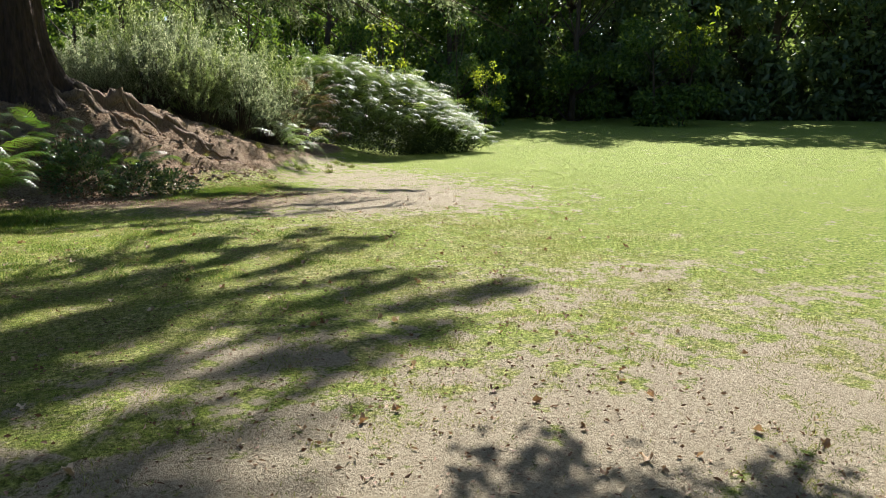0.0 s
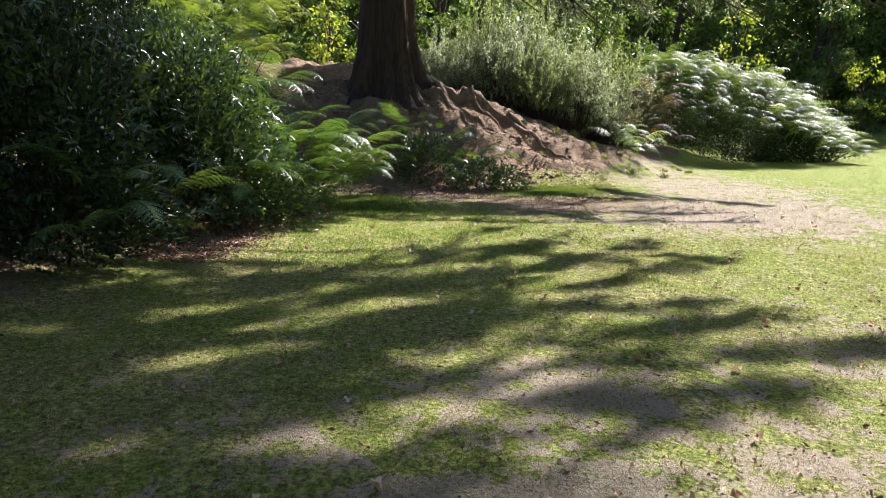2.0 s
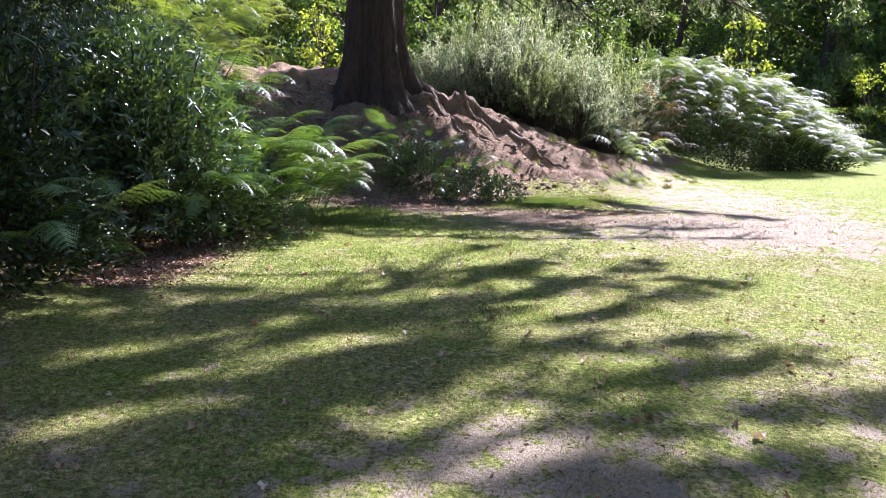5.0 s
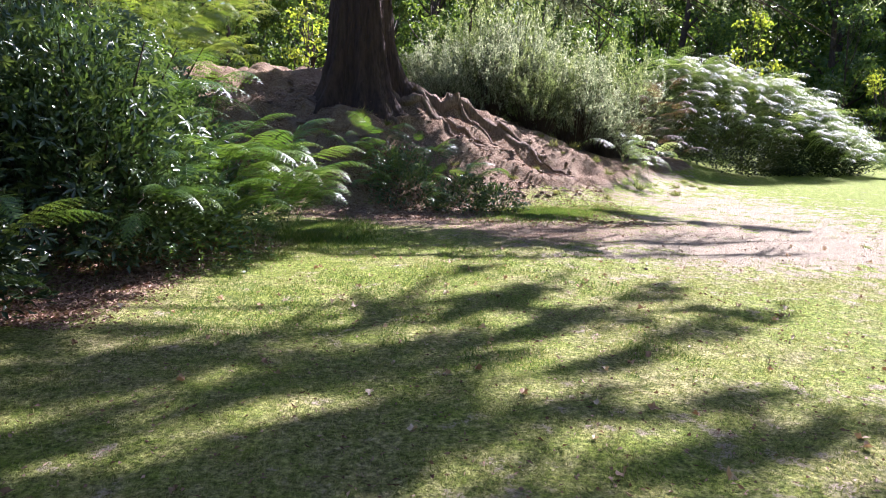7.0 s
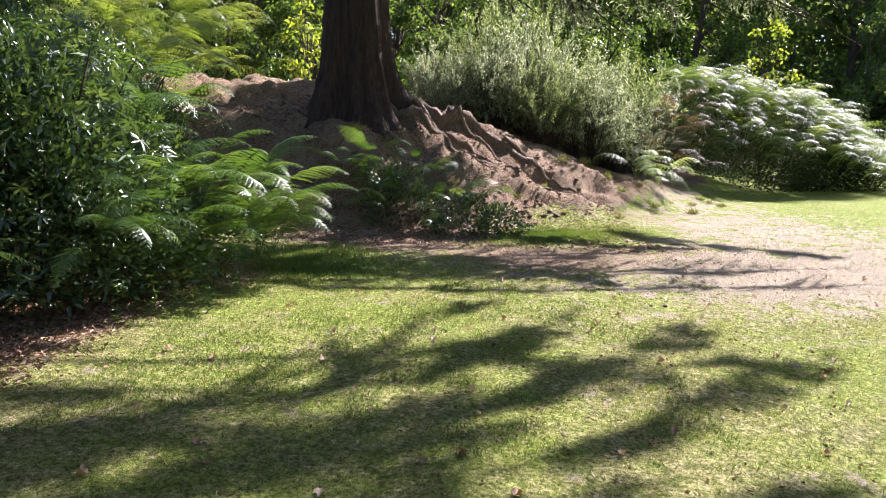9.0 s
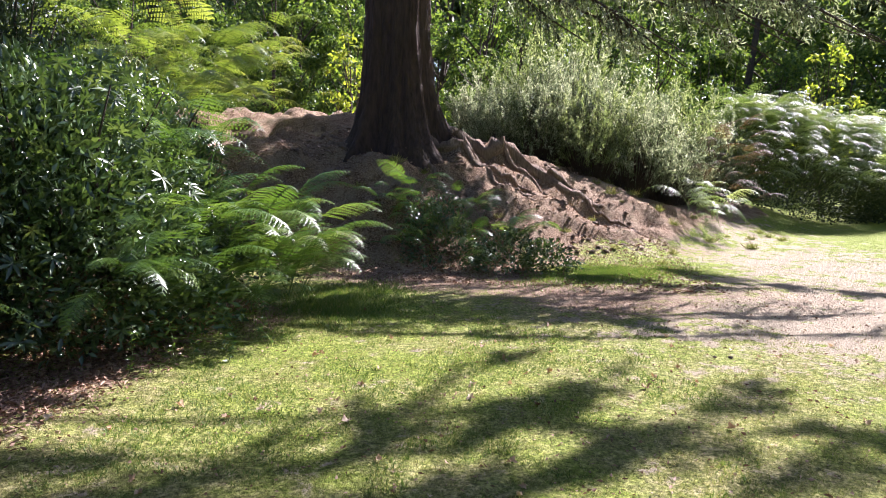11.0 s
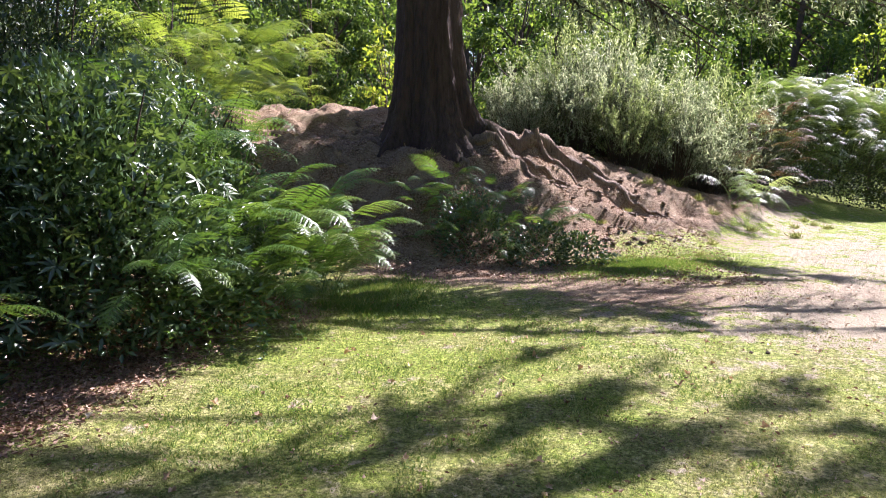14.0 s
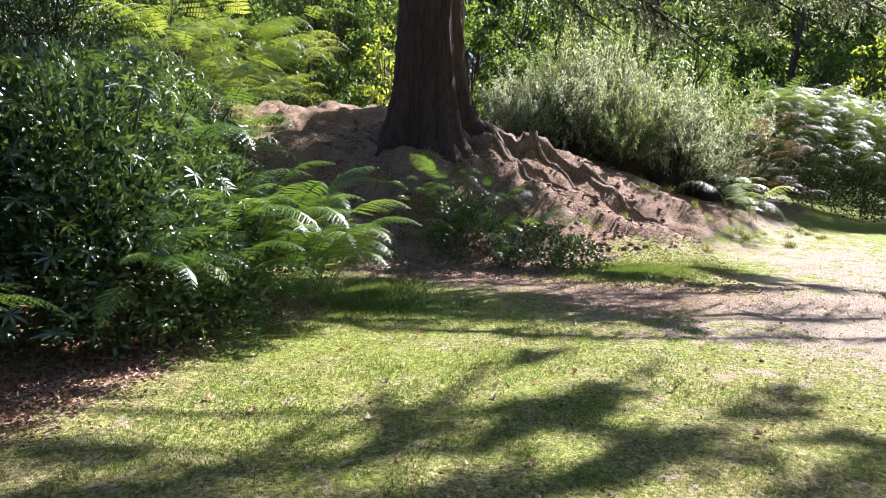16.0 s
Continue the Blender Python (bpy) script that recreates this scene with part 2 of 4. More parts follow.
def tube(points, radii, sides=8, rough=0.0, seed=0):
    """A tapered limb along points."""
    rng = np.random.default_rng(seed)
    p = np.asarray(points, float)
    d = np.gradient(p, axis=0)
    d /= np.linalg.norm(d, axis=1)[:, None] + 1e-9
    ref = np.where(np.abs(d[:, 2:3]) > 0.9, [[1.0, 0, 0]], [[0, 0, 1.0]])
    u = np.cross(d, ref)
    u /= np.linalg.norm(u, axis=1)[:, None] + 1e-9
    w = np.cross(d, u)
    a = np.linspace(0, 2 * np.pi, sides, endpoint=False)
    r = np.asarray(radii, float)[:, None] * (1 + rough * rng.normal(size=(len(p), sides)))
    v = p[:, None] + r[..., None] * (np.cos(a)[None, :, None] * u[:, None] + np.sin(a)[None, :, None] * w[:, None])
    i = np.arange(len(p) - 1)[:, None] * sides + np.arange(sides)[None]
    j = np.arange(len(p) - 1)[:, None] * sides + (np.arange(sides)[None] + 1) % sides
    t = np.concatenate([np.stack([i, j, j + sides], -1).reshape(-1, 3), np.stack([i, j + sides, i + sides], -1).reshape(-1, 3)])
    return v.reshape(-1, 3), t


def unit(v):
    return v / (np.linalg.norm(v, axis=-1, keepdims=True) + 1e-9)


def leaves(bases, ways, length, width, rng, fold=0.25, faces=None):
    """Folded pointed leaves, two triangles each, at bases along ways."""
    n = len(bases)
    ways = unit(ways)
    side = np.cross(ways, faces if faces is not None else rng.normal(size=(n, 3)))
    side = unit(side)
    up = np.cross(side, ways)
    length = np.broadcast_to(length, n)[:, None]
    width = np.broadcast_to(width, n)[:, None]
    mid = bases + ways * length * 0.45
    v = np.stack([bases, mid + side * width / 2 + up * width * fold, bases + ways * length - up * length * 0.12, mid - side * width / 2 + up * width * fold], 1)
    i = np.arange(n)[:, None] * 4
    return v.reshape(-1, 3), np.concatenate([i + [0, 1, 2], i + [0, 2, 3]], 0)


def frond_arrays(length, pairs, leaflets, arch, rng, stem=0.35, fullness=0.22):
    """A bracken frond that rises from the origin along +x and arches over: stalk, and opposite pinnae cut into leaflets."""
    s = np.linspace(0, 1, 18)
    ang = radians(78) - s**1.4 * arch
    step = length / 17
    x = np.concatenate([[0], np.cumsum(np.cos(ang[:-1]) * step)])
    z = np.concatenate([[0], np.cumsum(np.sin(ang[:-1]) * step)])
    spine = np.stack([x, 0 * x, z], 1)
    stalk = tube(spine, 0.006 * (1 - 0.85 * s) + 0.0008, 3)
    at = stem + (1 - stem) * np.linspace(0, 0.97, pairs)
    bases, ways, lens, faces = [], [], [], []
    gap = length * (1 - stem) / pairs
    for k, f in enumerate(at):
        base = np.array([np.interp(f, s, spine[:, i]) for i in range(3)])
        a = np.interp(f, s, ang)
        ahead, up = np.array([math.cos(a), 0, math.sin(a)]), np.array([-math.sin(a), 0, math.cos(a)])
        g = (f - stem) / (1 - stem)
        plen = length * fullness * (1 - g) ** 0.8 * (0.55 + 0.45 * min(1, g * 5)) + 0.02
        for sgn in (-1, 1):
            way = unit(np.array([0, sgn, 0]) + ahead * (0.35 + 0.25 * g) - up * (0.12 + 0.15 * rng.random()) + rng.normal(size=3) * 0.05)
            across = unit(np.cross(up, way))
            cnt = max(3, int(leaflets * (0.35 + 0.65 * plen / (length * fullness))))
            for q in np.linspace(0.08, 1, cnt):
                for side in (-1, 1):
                    bases.append(base + way * plen * q - up * plen * 0.18 * q * q)
                    ways.append(across * side + way * 0.55)
                    lens.append(min(plen * 0.22, gap * 0.5) * (1 - 0.6 * q) + 0.004)
                    faces.append(up)
    lens = np.array(lens)
    lf = leaves(np.array(bases), np.array(ways), lens, lens * 0.75 + 0.004, rng, 0.1, np.array(faces))
    return stalk, lf


def frond_meshes(name, count, length, pairs, leaflets, arch, material, seed, stem=0.35):
    out = []
    for k in range(count):
        rng = np.random.default_rng(seed + k)
        out.append(tri_mesh(name, *join(frond_arrays(length * rng.uniform(0.85, 1.15), pairs, leaflets, arch * rng.uniform(0.75, 1.25), rng, stem)), material))
    return out


def aim(place, yaw, lean=0.0, size=1.0, twist=0.0):
    return Matrix.Translation(place) @ Euler((radians(twist), radians(lean), radians(yaw))).to_matrix().to_4x4() @ Matrix.Scale(size, 4)


# ---- lie of the land ----
def smooth(a, b, v):
    t = np.clip((v - a) / (b - a), 0, 1)
    return t * t * (3 - 2 * t)


def ripple(x, y, s, seed=0.0):
    return np.sin(x * s + 1.3 * np.sin(y * s * 0.7 + seed) + seed) * np.sin(y * s * 1.1 + 1.7 * np.sin(x * s * 0.6 + seed * 2))


def vnoise(x, y, s, seed):
    """Smooth random values from 0 to 1 over the plan, s cells a metre."""
    grid = np.random.default_rng(seed).random((257, 257))
    u, v = np.asarray(x) * s, np.asarray(y) * s
    i, j = np.floor(u).astype(int), np.floor(v).astype(int)
    fu, fv = smooth(0, 1, u - i), smooth(0, 1, v - j)
    i, j = i % 256, j % 256
    return (grid[i, j] * (1 - fu) + grid[i + 1, j] * fu) * (1 - fv) + (grid[i, j + 1] * (1 - fu) + grid[i + 1, j + 1] * fu) * fv


def height(x, y):
    """The height of the ground."""
    x, y = np.asarray(x, float), np.asarray(y, float)
    # bank under the great tree, running back and to the west
    edge = 9.1 - 0.2 * np.clip(-1.3 - x, 0, 4) + 0.46 * np.clip(x + 1.3, 0, 3.8) + 1.2 * np.clip(x - 2.5, 0, 6)
    rise = 1.6 + 0.25 * np.clip(x + 1.3, 0, 4)
    up = smooth(0, 1, (y - edge) / (rise + 0.6))
    east = 1 - smooth(-0.6, 4.6, x)
    h = up * (0.45 + 1.15 * east) + 0.6 * smooth(11.2, 14.0, y) * (1 - smooth(-2.4, 0.6, x)) - 0.6 * smooth(14.5, 18, y) * (1 - smooth(-3, 0, x))
    h = h * (1 - smooth(5.5, 9, x)) * (1 - 0.7 * smooth(20, 30, y))
    # bank under the western thicket
    h = np.maximum(h, 1.1 * smooth(-2.2, -6.5, x) * smooth(-6, 0, y))
    # the far lawn climbs a little
    h = h + 1.15 * smooth(16, 48, np.hypot(x - 2, np.maximum(y, -20)) ) * smooth(4, 16, x)
    # rills and steps worn into the face of the bank
    face = smooth(0.08, 0.4, up) * (1 - smooth(0.75, 1.0, up)) * smooth(-1.9, -0.8, x) * (1 - smooth(2.6, 3.6, x))
    h = h + face * (0.42 * (vnoise(x * 0.4 + 0.25 * y, y * 1.6 - 0.5 * x, 1.7, 14) - 0.5) + 0.3 * (vnoise(x * 0.5, y * 1.8 - 0.7 * x, 3.6, 15) - 0.5))
    near = np.exp(-(np.hypot(x - 1, y - 5) / 14) ** 2)
    return h + near * (0.012 * ripple(x, y, 2.3) + 0.008 * ripple(x, y, 5.9, 1.0)) + smooth(0.1, 0.6, up) * east * (0.06 * ripple(x, y, 3.1, 2.0) + 0.03 * ripple(x, y, 7.7, 4.0) + 0.2 * (vnoise(x, y, 2.6, 4) - 0.5) + 0.2 * (vnoise(x, y, 5.3, 5) - 0.5)) * (y < 16)


def blob(x, y, cx, cy, rx, ry, turn=0.0):
    c, s = math.cos(turn), math.sin(turn)
    u, v = (x - cx) * c + (y - cy) * s, -(x - cx) * s + (y - cy) * c
    return np.exp(-((u / rx) ** 2 + (v / ry) ** 2))


def bare_at(x, y):
    b = 0.78 * blob(x, y, 1.4, -0.95, 2.6, 1.0) + 0.4 * blob(x, y, 3.9, 0.2, 3.0, 1.9) + 0.2 * blob(x, y, 0.2, 0.6, 1.6, 0.9) + 0.4 * blob(x, y, 4.0, 2.1, 1.2, 0.5) + 0.3 * blob(x, y, 2.9, 1.6, 0.8, 0.45)
    b += 0.82 * blob(x, y, 3.9, 7.4, 2.7, 1.7) + 0.7 * blob(x, y, 4.9, 11.2, 2.6, 3.4, 0.2) + 0.4 * blob(x, y, 4.6, 15, 1.5, 1.2) + 0.45 * blob(x, y, 0.8, 1.0, 0.7, 0.4)
    return np.clip(b - 1.1 * blob(x, y, 1.8, 9.85, 1.35, 0.62, 0.75), 0, 1.1)


def litter_at(x, y):
    h = height(x, y)
    l = smooth(0.12, 0.4, h) * (y > 6) * (x < 6) + 0.85 * smooth(-2.1, -3.7, x) * smooth(-1.0, 2.0, y) * (y < 8.6) + 1.1 * blob(x, y, -0.1, 9.0, 2.2, 1.0) + 0.5 * blob(x, y, 1.4, 7.7, 0.9, 0.8) + 0.5 * blob(x, y, 3.2, 12.2, 1.5, 1.2) + 0.42 * blob(x, y, 3.6, 8.2, 2.4, 1.7) + 0.9 * blob(x, y, 0.7, 10.6, 1.3, 0.8)
    l += 0.75 * blob(x, y, -1.6, 6.5, 0.3, 1.0, 0.1) + 0.8 * blob(x, y, -2.1, 4.7, 0.25, 0.9, 0.1)
    return np.clip(l - 1.2 * blob(x, y, 1.8, 9.85, 1.3, 0.6, 0.75), 0, 1)


def dry_at(x, y):
    return np.clip(1 - smooth(3.5, 9, x + 0.25 * y) * 0.85 - 0.5 * blob(x, y, -1.2, 7.0, 0.8, 1.3) - 1.3 * blob(x, y, 1.8, 9.85, 1.3, 0.65, 0.75) - 0.45 * blob(x, y, -0.5, 5.2, 1.0, 0.9), 0, 1)


def axis(lo, hi, step, far):
    inner = np.arange(lo, hi + step / 2, step)
    grow = [step]
    while sum(grow) < far:
        grow.append(grow[-1] * 1.22)
    out = np.cumsum(grow)
    return np.concatenate([lo - out[::-1], inner, hi + out])


gx, gy = axis(-7, 9, 0.1, 700), axis(-4, 17, 0.1, 700)
X, Y = np.meshgrid(gx, gy)
Z = height(X, Y)
nx = len(gx)
q = (np.arange(len(gy) - 1)[:, None] * nx + np.arange(nx - 1)[None]).ravel()
ground_me = tri_mesh("ground", np.stack([X, Y, Z], -1).reshape(-1, 3), np.concatenate([np.stack([q, q + 1, q + nx + 1], -1), np.stack([q, q + nx + 1, q + nx], -1)]), GROUND)
ground_me.polygons.foreach_set("use_smooth", np.ones(len(ground_me.polygons), bool))
for key, fn in (("bare", bare_at), ("litter", litter_at), ("dry", dry_at)):
    ground_me.attributes.new(key, "FLOAT", "POINT").data.foreach_set("value", fn(X, Y).astype(np.float32).ravel())
tagged(new("ground", ground_me), "short mown lawn with bare sandy patches and a needle-covered bank", "ground", kind="structure")


def gz(x, y):
    return float(height(x, y))


# ---- the great conifer on the bank ----
def limb_curve(a, b, sag, n=14, wob=0.0, seed=0):
    rng = np.random.default_rng(seed)
    s = np.linspace(0, 1, n)[:, None]
    p = np.asarray(a) * (1 - s) + np.asarray(b) * s
    p[:, 2] -= (sag * np.sin(np.pi * s) )[:, 0]
    return p + wob * np.sin(s * 7 + rng.uniform(0, 6, 3)) * np.sin(np.pi * s)


def needle_spray(a, b, width, rng, density=1.0, hang=0.25, size=1.0):
    """Side twigs and needles along a limb from a to b; (twigs, needles)."""
    a, b = np.asarray(a, float), np.asarray(b, float)
    way = b - a
    length = np.linalg.norm(way)
    way /= length
    flat = unit(np.cross(way, [0, 0, 1.0]))
    twigs, nb, nw = [], [], []
    for k in range(int(length * 7 * density)):
        f = rng.uniform(0.05, 1)
        sgn = rng.choice([-1, 1])
        base = a + way * length * f
        reach = width * (1 - 0.75 * f) * rng.uniform(0.5, 1.1) + 0.15
        d = unit(way * rng.uniform(0.5, 1.0) + flat * sgn + np.array([0, 0, rng.uniform(-hang - 0.3, 0.1)]))
        s = np.linspace(0, 1, 5)[:, None]
        pts = base + d * reach * s - np.array([0, 0, hang]) * reach * s**2
        twigs.append(tube(pts, 0.008 * (1 - s[:, 0]) + 0.0015, 3))
        m = max(8, int(reach * 44))
        q = rng.uniform(0.1, 1, m)[:, None]
        nb.append(base + d * reach * q - np.array([0, 0, hang]) * reach * q**2)
        nw.append(d * 0.7 + rng.normal(size=(m, 3)) * 0.75 - np.array([0, 0, 0.25]))
    nb, nw = np.concatenate(nb), np.concatenate(nw)
    return join(twigs), leaves(nb, nw, rng.uniform(0.05, 0.13, len(nb)) * size, 0.022 * size, rng)


def finger_spray(curve, wide, rng):
    """Branchlets that point forward on both sides of a bough, each thick with needles, with gaps between."""
    length = np.linalg.norm(curve[-1] - curve[0])
    s = np.linspace(0, 1, len(curve))
    twigs, nb, nw = [], [], []
    for k in range(int(length * 15)):
        f = rng.uniform(0.0, 1.0)
        base = np.array([np.interp(f, s, curve[:, i]) for i in range(3)])
        ahead = np.array([np.interp(min(1, f + 0.1), s, curve[:, i]) for i in range(3)]) - np.array([np.interp(max(0, f - 0.1), s, curve[:, i]) for i in range(3)])
        ahead = unit(ahead * [1, 1, 0.3])
        side = unit(np.cross(ahead, [0, 0, 1.0])) * rng.choice([-1, 1])
        reach = (0.3 + wide * rng.uniform(0.5, 1.5)) * (1.1 - 0.6 * f)
        d = unit(ahead + side * rng.uniform(0.25, 0.85) + [0, 0, rng.uniform(-0.2, 0.1)])
        shade = base + d * reach * 0.6
        shade = shade[:2] - SUN_RUN * shade[2]
        if any(((shade[0] - gx) * 0.7 + (shade[1] - gy) * 0.7) ** 2 / 0.36 + ((shade[1] - gy) * 0.7 - (shade[0] - gx) * 0.7) ** 2 / 0.05 < 1 for gx, gy in GLADES) and rng.random() < 0.85:
            continue
        q = np.linspace(0, 1, 5)[:, None]
        twigs.append(tube(base + d * reach * q - np.array([0, 0, 0.15]) * reach * q**2, 0.008 * (1 - q[:, 0]) + 0.0015, 3))
        m = int(reach * 125)
        g = rng.uniform(0.0, 1, m)[:, None]
        nb.append(base + d * reach * g - np.array([0, 0, 0.15]) * reach * g**2 + rng.normal(size=(m, 3)) * 0.02)
        nw.append(d * 0.6 + rng.normal(size=(m, 3)) * 0.7)
    nb, nw = np.concatenate(nb), np.concatenate(nw)
    return join(twigs), leaves(nb, nw, rng.uniform(0.07, 0.16, len(nb)), 0.03, rng)


SUN_RUN = np.array([SUN.x, SUN.y]) / SUN.z
# branchlets whose shade would land here are mostly left out, to light the lawn
GLADES = ((-1.3, 1.0), (-0.95, 1.4), (-0.3, 0.35), (0.0, 0.5), (0.55, 1.0), (0.9, 2.75), (1.75, 3.0), (-0.35, 2.2), (-0.8, 1.9), (1.2, 3.35), (1.4, 5.6), (0.2, 5.1), (1.4, 4.55), (-0.65, 5.2), (0.8, 4.05), (-0.5, 3.5), (0.0, 3.7), (-1.7, 2.05), (0.3, 1.5))
TREE = (-1.48, 11.75)
tz = gz(*TREE)


def great_tree():
    t = thing("conifer_tree", "massive old conifer with dark bark and bare roots on the bank", "tree", (*TREE, tz - 0.3))
    rng = np.random.default_rng(5)
    hs = np.array([-0.9, 0, 0.2, 0.4, 0.65, 1.0, 1.5, 2.2, 3.2, 5, 8, 12, 17, 23])
    rs = 0.94 * np.array([1.05, 0.84, 0.74, 0.67, 0.61, 0.56, 0.525, 0.505, 0.49, 0.47, 0.42, 0.34, 0.22, 0.06])
    sides = 110
    fine = np.concatenate([np.linspace(-0.9, 5, 48), hs[hs > 5.5]])
    rs = np.interp(fine, hs, rs)
    hs = fine
    ridge = rng.normal(size=sides)
    a = np.linspace(0, 2 * np.pi, sides, endpoint=False)
    flute = 1 + 0.07 * np.sin(a * 5 + 0.6) + 0.04 * np.sin(a * 9 + 2) + 0.03 * np.sin(a * 17)
    v = []
    for h, r in zip(hs, rs):
        k = math.exp(-max(h, 0) / 0.8)
        rr = r * (1 + (flute - 1) * (0.6 + 1.5 * k)) + k * (0.3 * np.maximum(0, np.cos(a + 0.35)) ** 4 + 0.16 * np.maximum(0, np.cos(a + 2.6)) ** 3) + ridge * 0.011 + rng.normal(size=sides) * 0.008
        ridge = 0.85 * ridge + 0.5 * rng.normal(size=sides)
        v.append(np.stack([rr * np.cos(a), rr * np.sin(a), 0 * a + h], 1))
    i = (np.arange(len(hs) - 1)[:, None] * sides + np.arange(sides)).ravel()
    j = (np.arange(len(hs) - 1)[:, None] * sides + (np.arange(sides) + 1) % sides).ravel()
    trunk = tri_mesh("trunk", np.concatenate(v), np.concatenate([np.stack([i, j, j + sides], 1), np.stack([i, j + sides, i + sides], 1)]), BARK)
    trunk.polygons.foreach_set("use_smooth", np.ones(len(trunk.polygons), bool))
    part("trunk", trunk, t, "dark fissured trunk")
    # buttress beside the trunk's foot
    foot = gz(-0.72, 11.75) - tz + 0.3
    pts = np.array([(0.3, 0.0, foot + 1.75), (0.42, -0.02, foot + 1.15), (0.55, -0.03, foot + 0.6), (0.68, -0.03, foot + 0.25), (0.86, -0.02, foot - 0.05), (1.1, 0.0, foot - 0.25)])
    me = tri_mesh("buttress", *tube(pts, [0.07, 0.13, 0.17, 0.2, 0.2, 0.1], 16, 0.08, 3), BARK)
    me.polygons.foreach_set("use_smooth", np.ones(len(me.polygons), bool))
    part("buttress", me, t, "mossy buttress root")
    # roots that lie on the bank: from the trunk's foot to (x, y), thickness
    for k, (x0, y0, x1, y1, r, bow) in enumerate(((-1.0, 11.85, 1.9, 12.5, 0.19, 0.02), (-1.1, 11.45, 0.75, 11.35, 0.11, 0.05), (-0.9, 12.05, 1.3, 13.1, 0.13, 0.04), (-0.5, 11.6, 0.8, 11.75, 0.07, -0.03),
                                                   (-1.9, 11.5, -3.0, 11.0, 0.07, 0.08), (1.0, 12.4, 2.7, 12.55, 0.06, -0.04), (-1.1, 11.35, -0.5, 10.8, 0.07, -0.1), (0.2, 12.05, 1.2, 11.85, 0.05, 0.05))):
        s = np.linspace(0, 1, 22)
        dx, dy = x1 - x0, y1 - y0
        wav = bow * np.sin(np.pi * s) + 0.02 * np.sin(s * 13 + k) + 0.012 * np.sin(s * 31 + 2 * k)
        px, py = x0 + dx * s - dy * wav, y0 + dy * s + dx * wav
        pz = height(px, py) + r * (0.12 - 0.3 * s) + 0.18 * np.exp(-s * 7)
        me = tri_mesh("root", *tube(np.stack([px - TREE[0], py - TREE[1], pz - tz + 0.3], 1), r * (1 - 0.72 * s) * (1 + 0.12 * np.sin(s * 23 + k)), 9, 0.2, k), ROOT)
        me.polygons.foreach_set("use_smooth", np.ones(len(me.polygons), bool))
        part("root", me, t, "weathered surface root")
    # boughs: height on the trunk, tip, spread of the side sprays
    o = np.array([TREE[0], TREE[1], tz - 0.3])
    ch = 1.19 * math.sin(SUN_AZ), 1.19 * math.cos(SUN_AZ)
    k = 20
    for z1, ax, ay, sx, sy, wide in BOUGHS:
        elbow = np.array([ax + ch[0] * (z1 + 0.6), ay + ch[1] * (z1 + 0.6), z1 + 0.6])
        tip = np.array([sx + ch[0] * z1, sy + ch[1] * z1, z1])
        base = np.array([TREE[0], TREE[1], z1 + 1.6])
        inner = limb_curve(base, elbow, -0.4, 12, 0.1, k)
        outer = limb_curve(elbow, tip, -0.15, 14, 0.12, k + 1)
        curve = np.concatenate([inner, outer[1:]])
        part("bough", tri_mesh("bough", *tube(curve - o, np.interp(np.arange(25), [0, 9, 24], [0.09, 0.035, 0.01]), 6, 0.05, k), TWIG), t)
        rng = np.random.default_rng(k)
        tw, nd = finger_spray(outer, wide * 0.8, rng)
        part("spray", tri_mesh("spray", tw[0] - o, tw[1], TWIG), t, kind="stuff")
        part("needles", tri_mesh("needles", nd[0] - o, nd[1], CONIFER), t, kind="stuff")
        k += 1
    # the thick of the crown, close round the trunk; unseen, added to shade the thicket
    for c in range(34):
        z1, turn = 8.2 + 0.24 * c, c * 2.4
        reach = 2.7 - 0.045 * c
        base = np.array([TREE[0], TREE[1], z1 + 0.4])
        curve = limb_curve(base, base + [reach * math.cos(turn), reach * math.sin(turn), -0.5], -0.2, 10, 0.08, k)
        part("bough", tri_mesh("bough", *tube(curve - o, np.linspace(0.06, 0.01, 10), 6, 0.05, k), TWIG), t)
        tw, nd = finger_spray(curve, 0.7, np.random.default_rng(k))
        part("spray", tri_mesh("spray", tw[0] - o, tw[1], TWIG), t, kind="stuff")
        part("needles", tri_mesh("needles", nd[0] - o, nd[1], CONIFER), t, kind="stuff")
        k += 1
    for z0, tip, wide in LOW_BOUGHS:
        base = np.array([TREE[0], TREE[1], z0])
        curve = limb_curve(base, tip, -0.35, 16, 0.15, k)
        part("bough", tri_mesh("bough", *tube(curve - o, np.linspace(0.05, 0.008, 16), 6, 0.05, k), TWIG), t)
        rng = np.random.default_rng(k)
        tw, nd = zip(*[needle_spray(curve[q], curve[q + 3], wide * (1.1 - q / 20), rng, 2.4, 0.6, 1.1) for q in range(4, 13, 3)])
        part("spray", tri_mesh("spray", join(tw)[0] - o, join(tw)[1], TWIG), t, kind="stuff")
        part("needles", tri_mesh("needles", join(nd)[0] - o, join(nd)[1], SUNLIT_NEEDLES), t, kind="stuff")
        k += 1
    return t


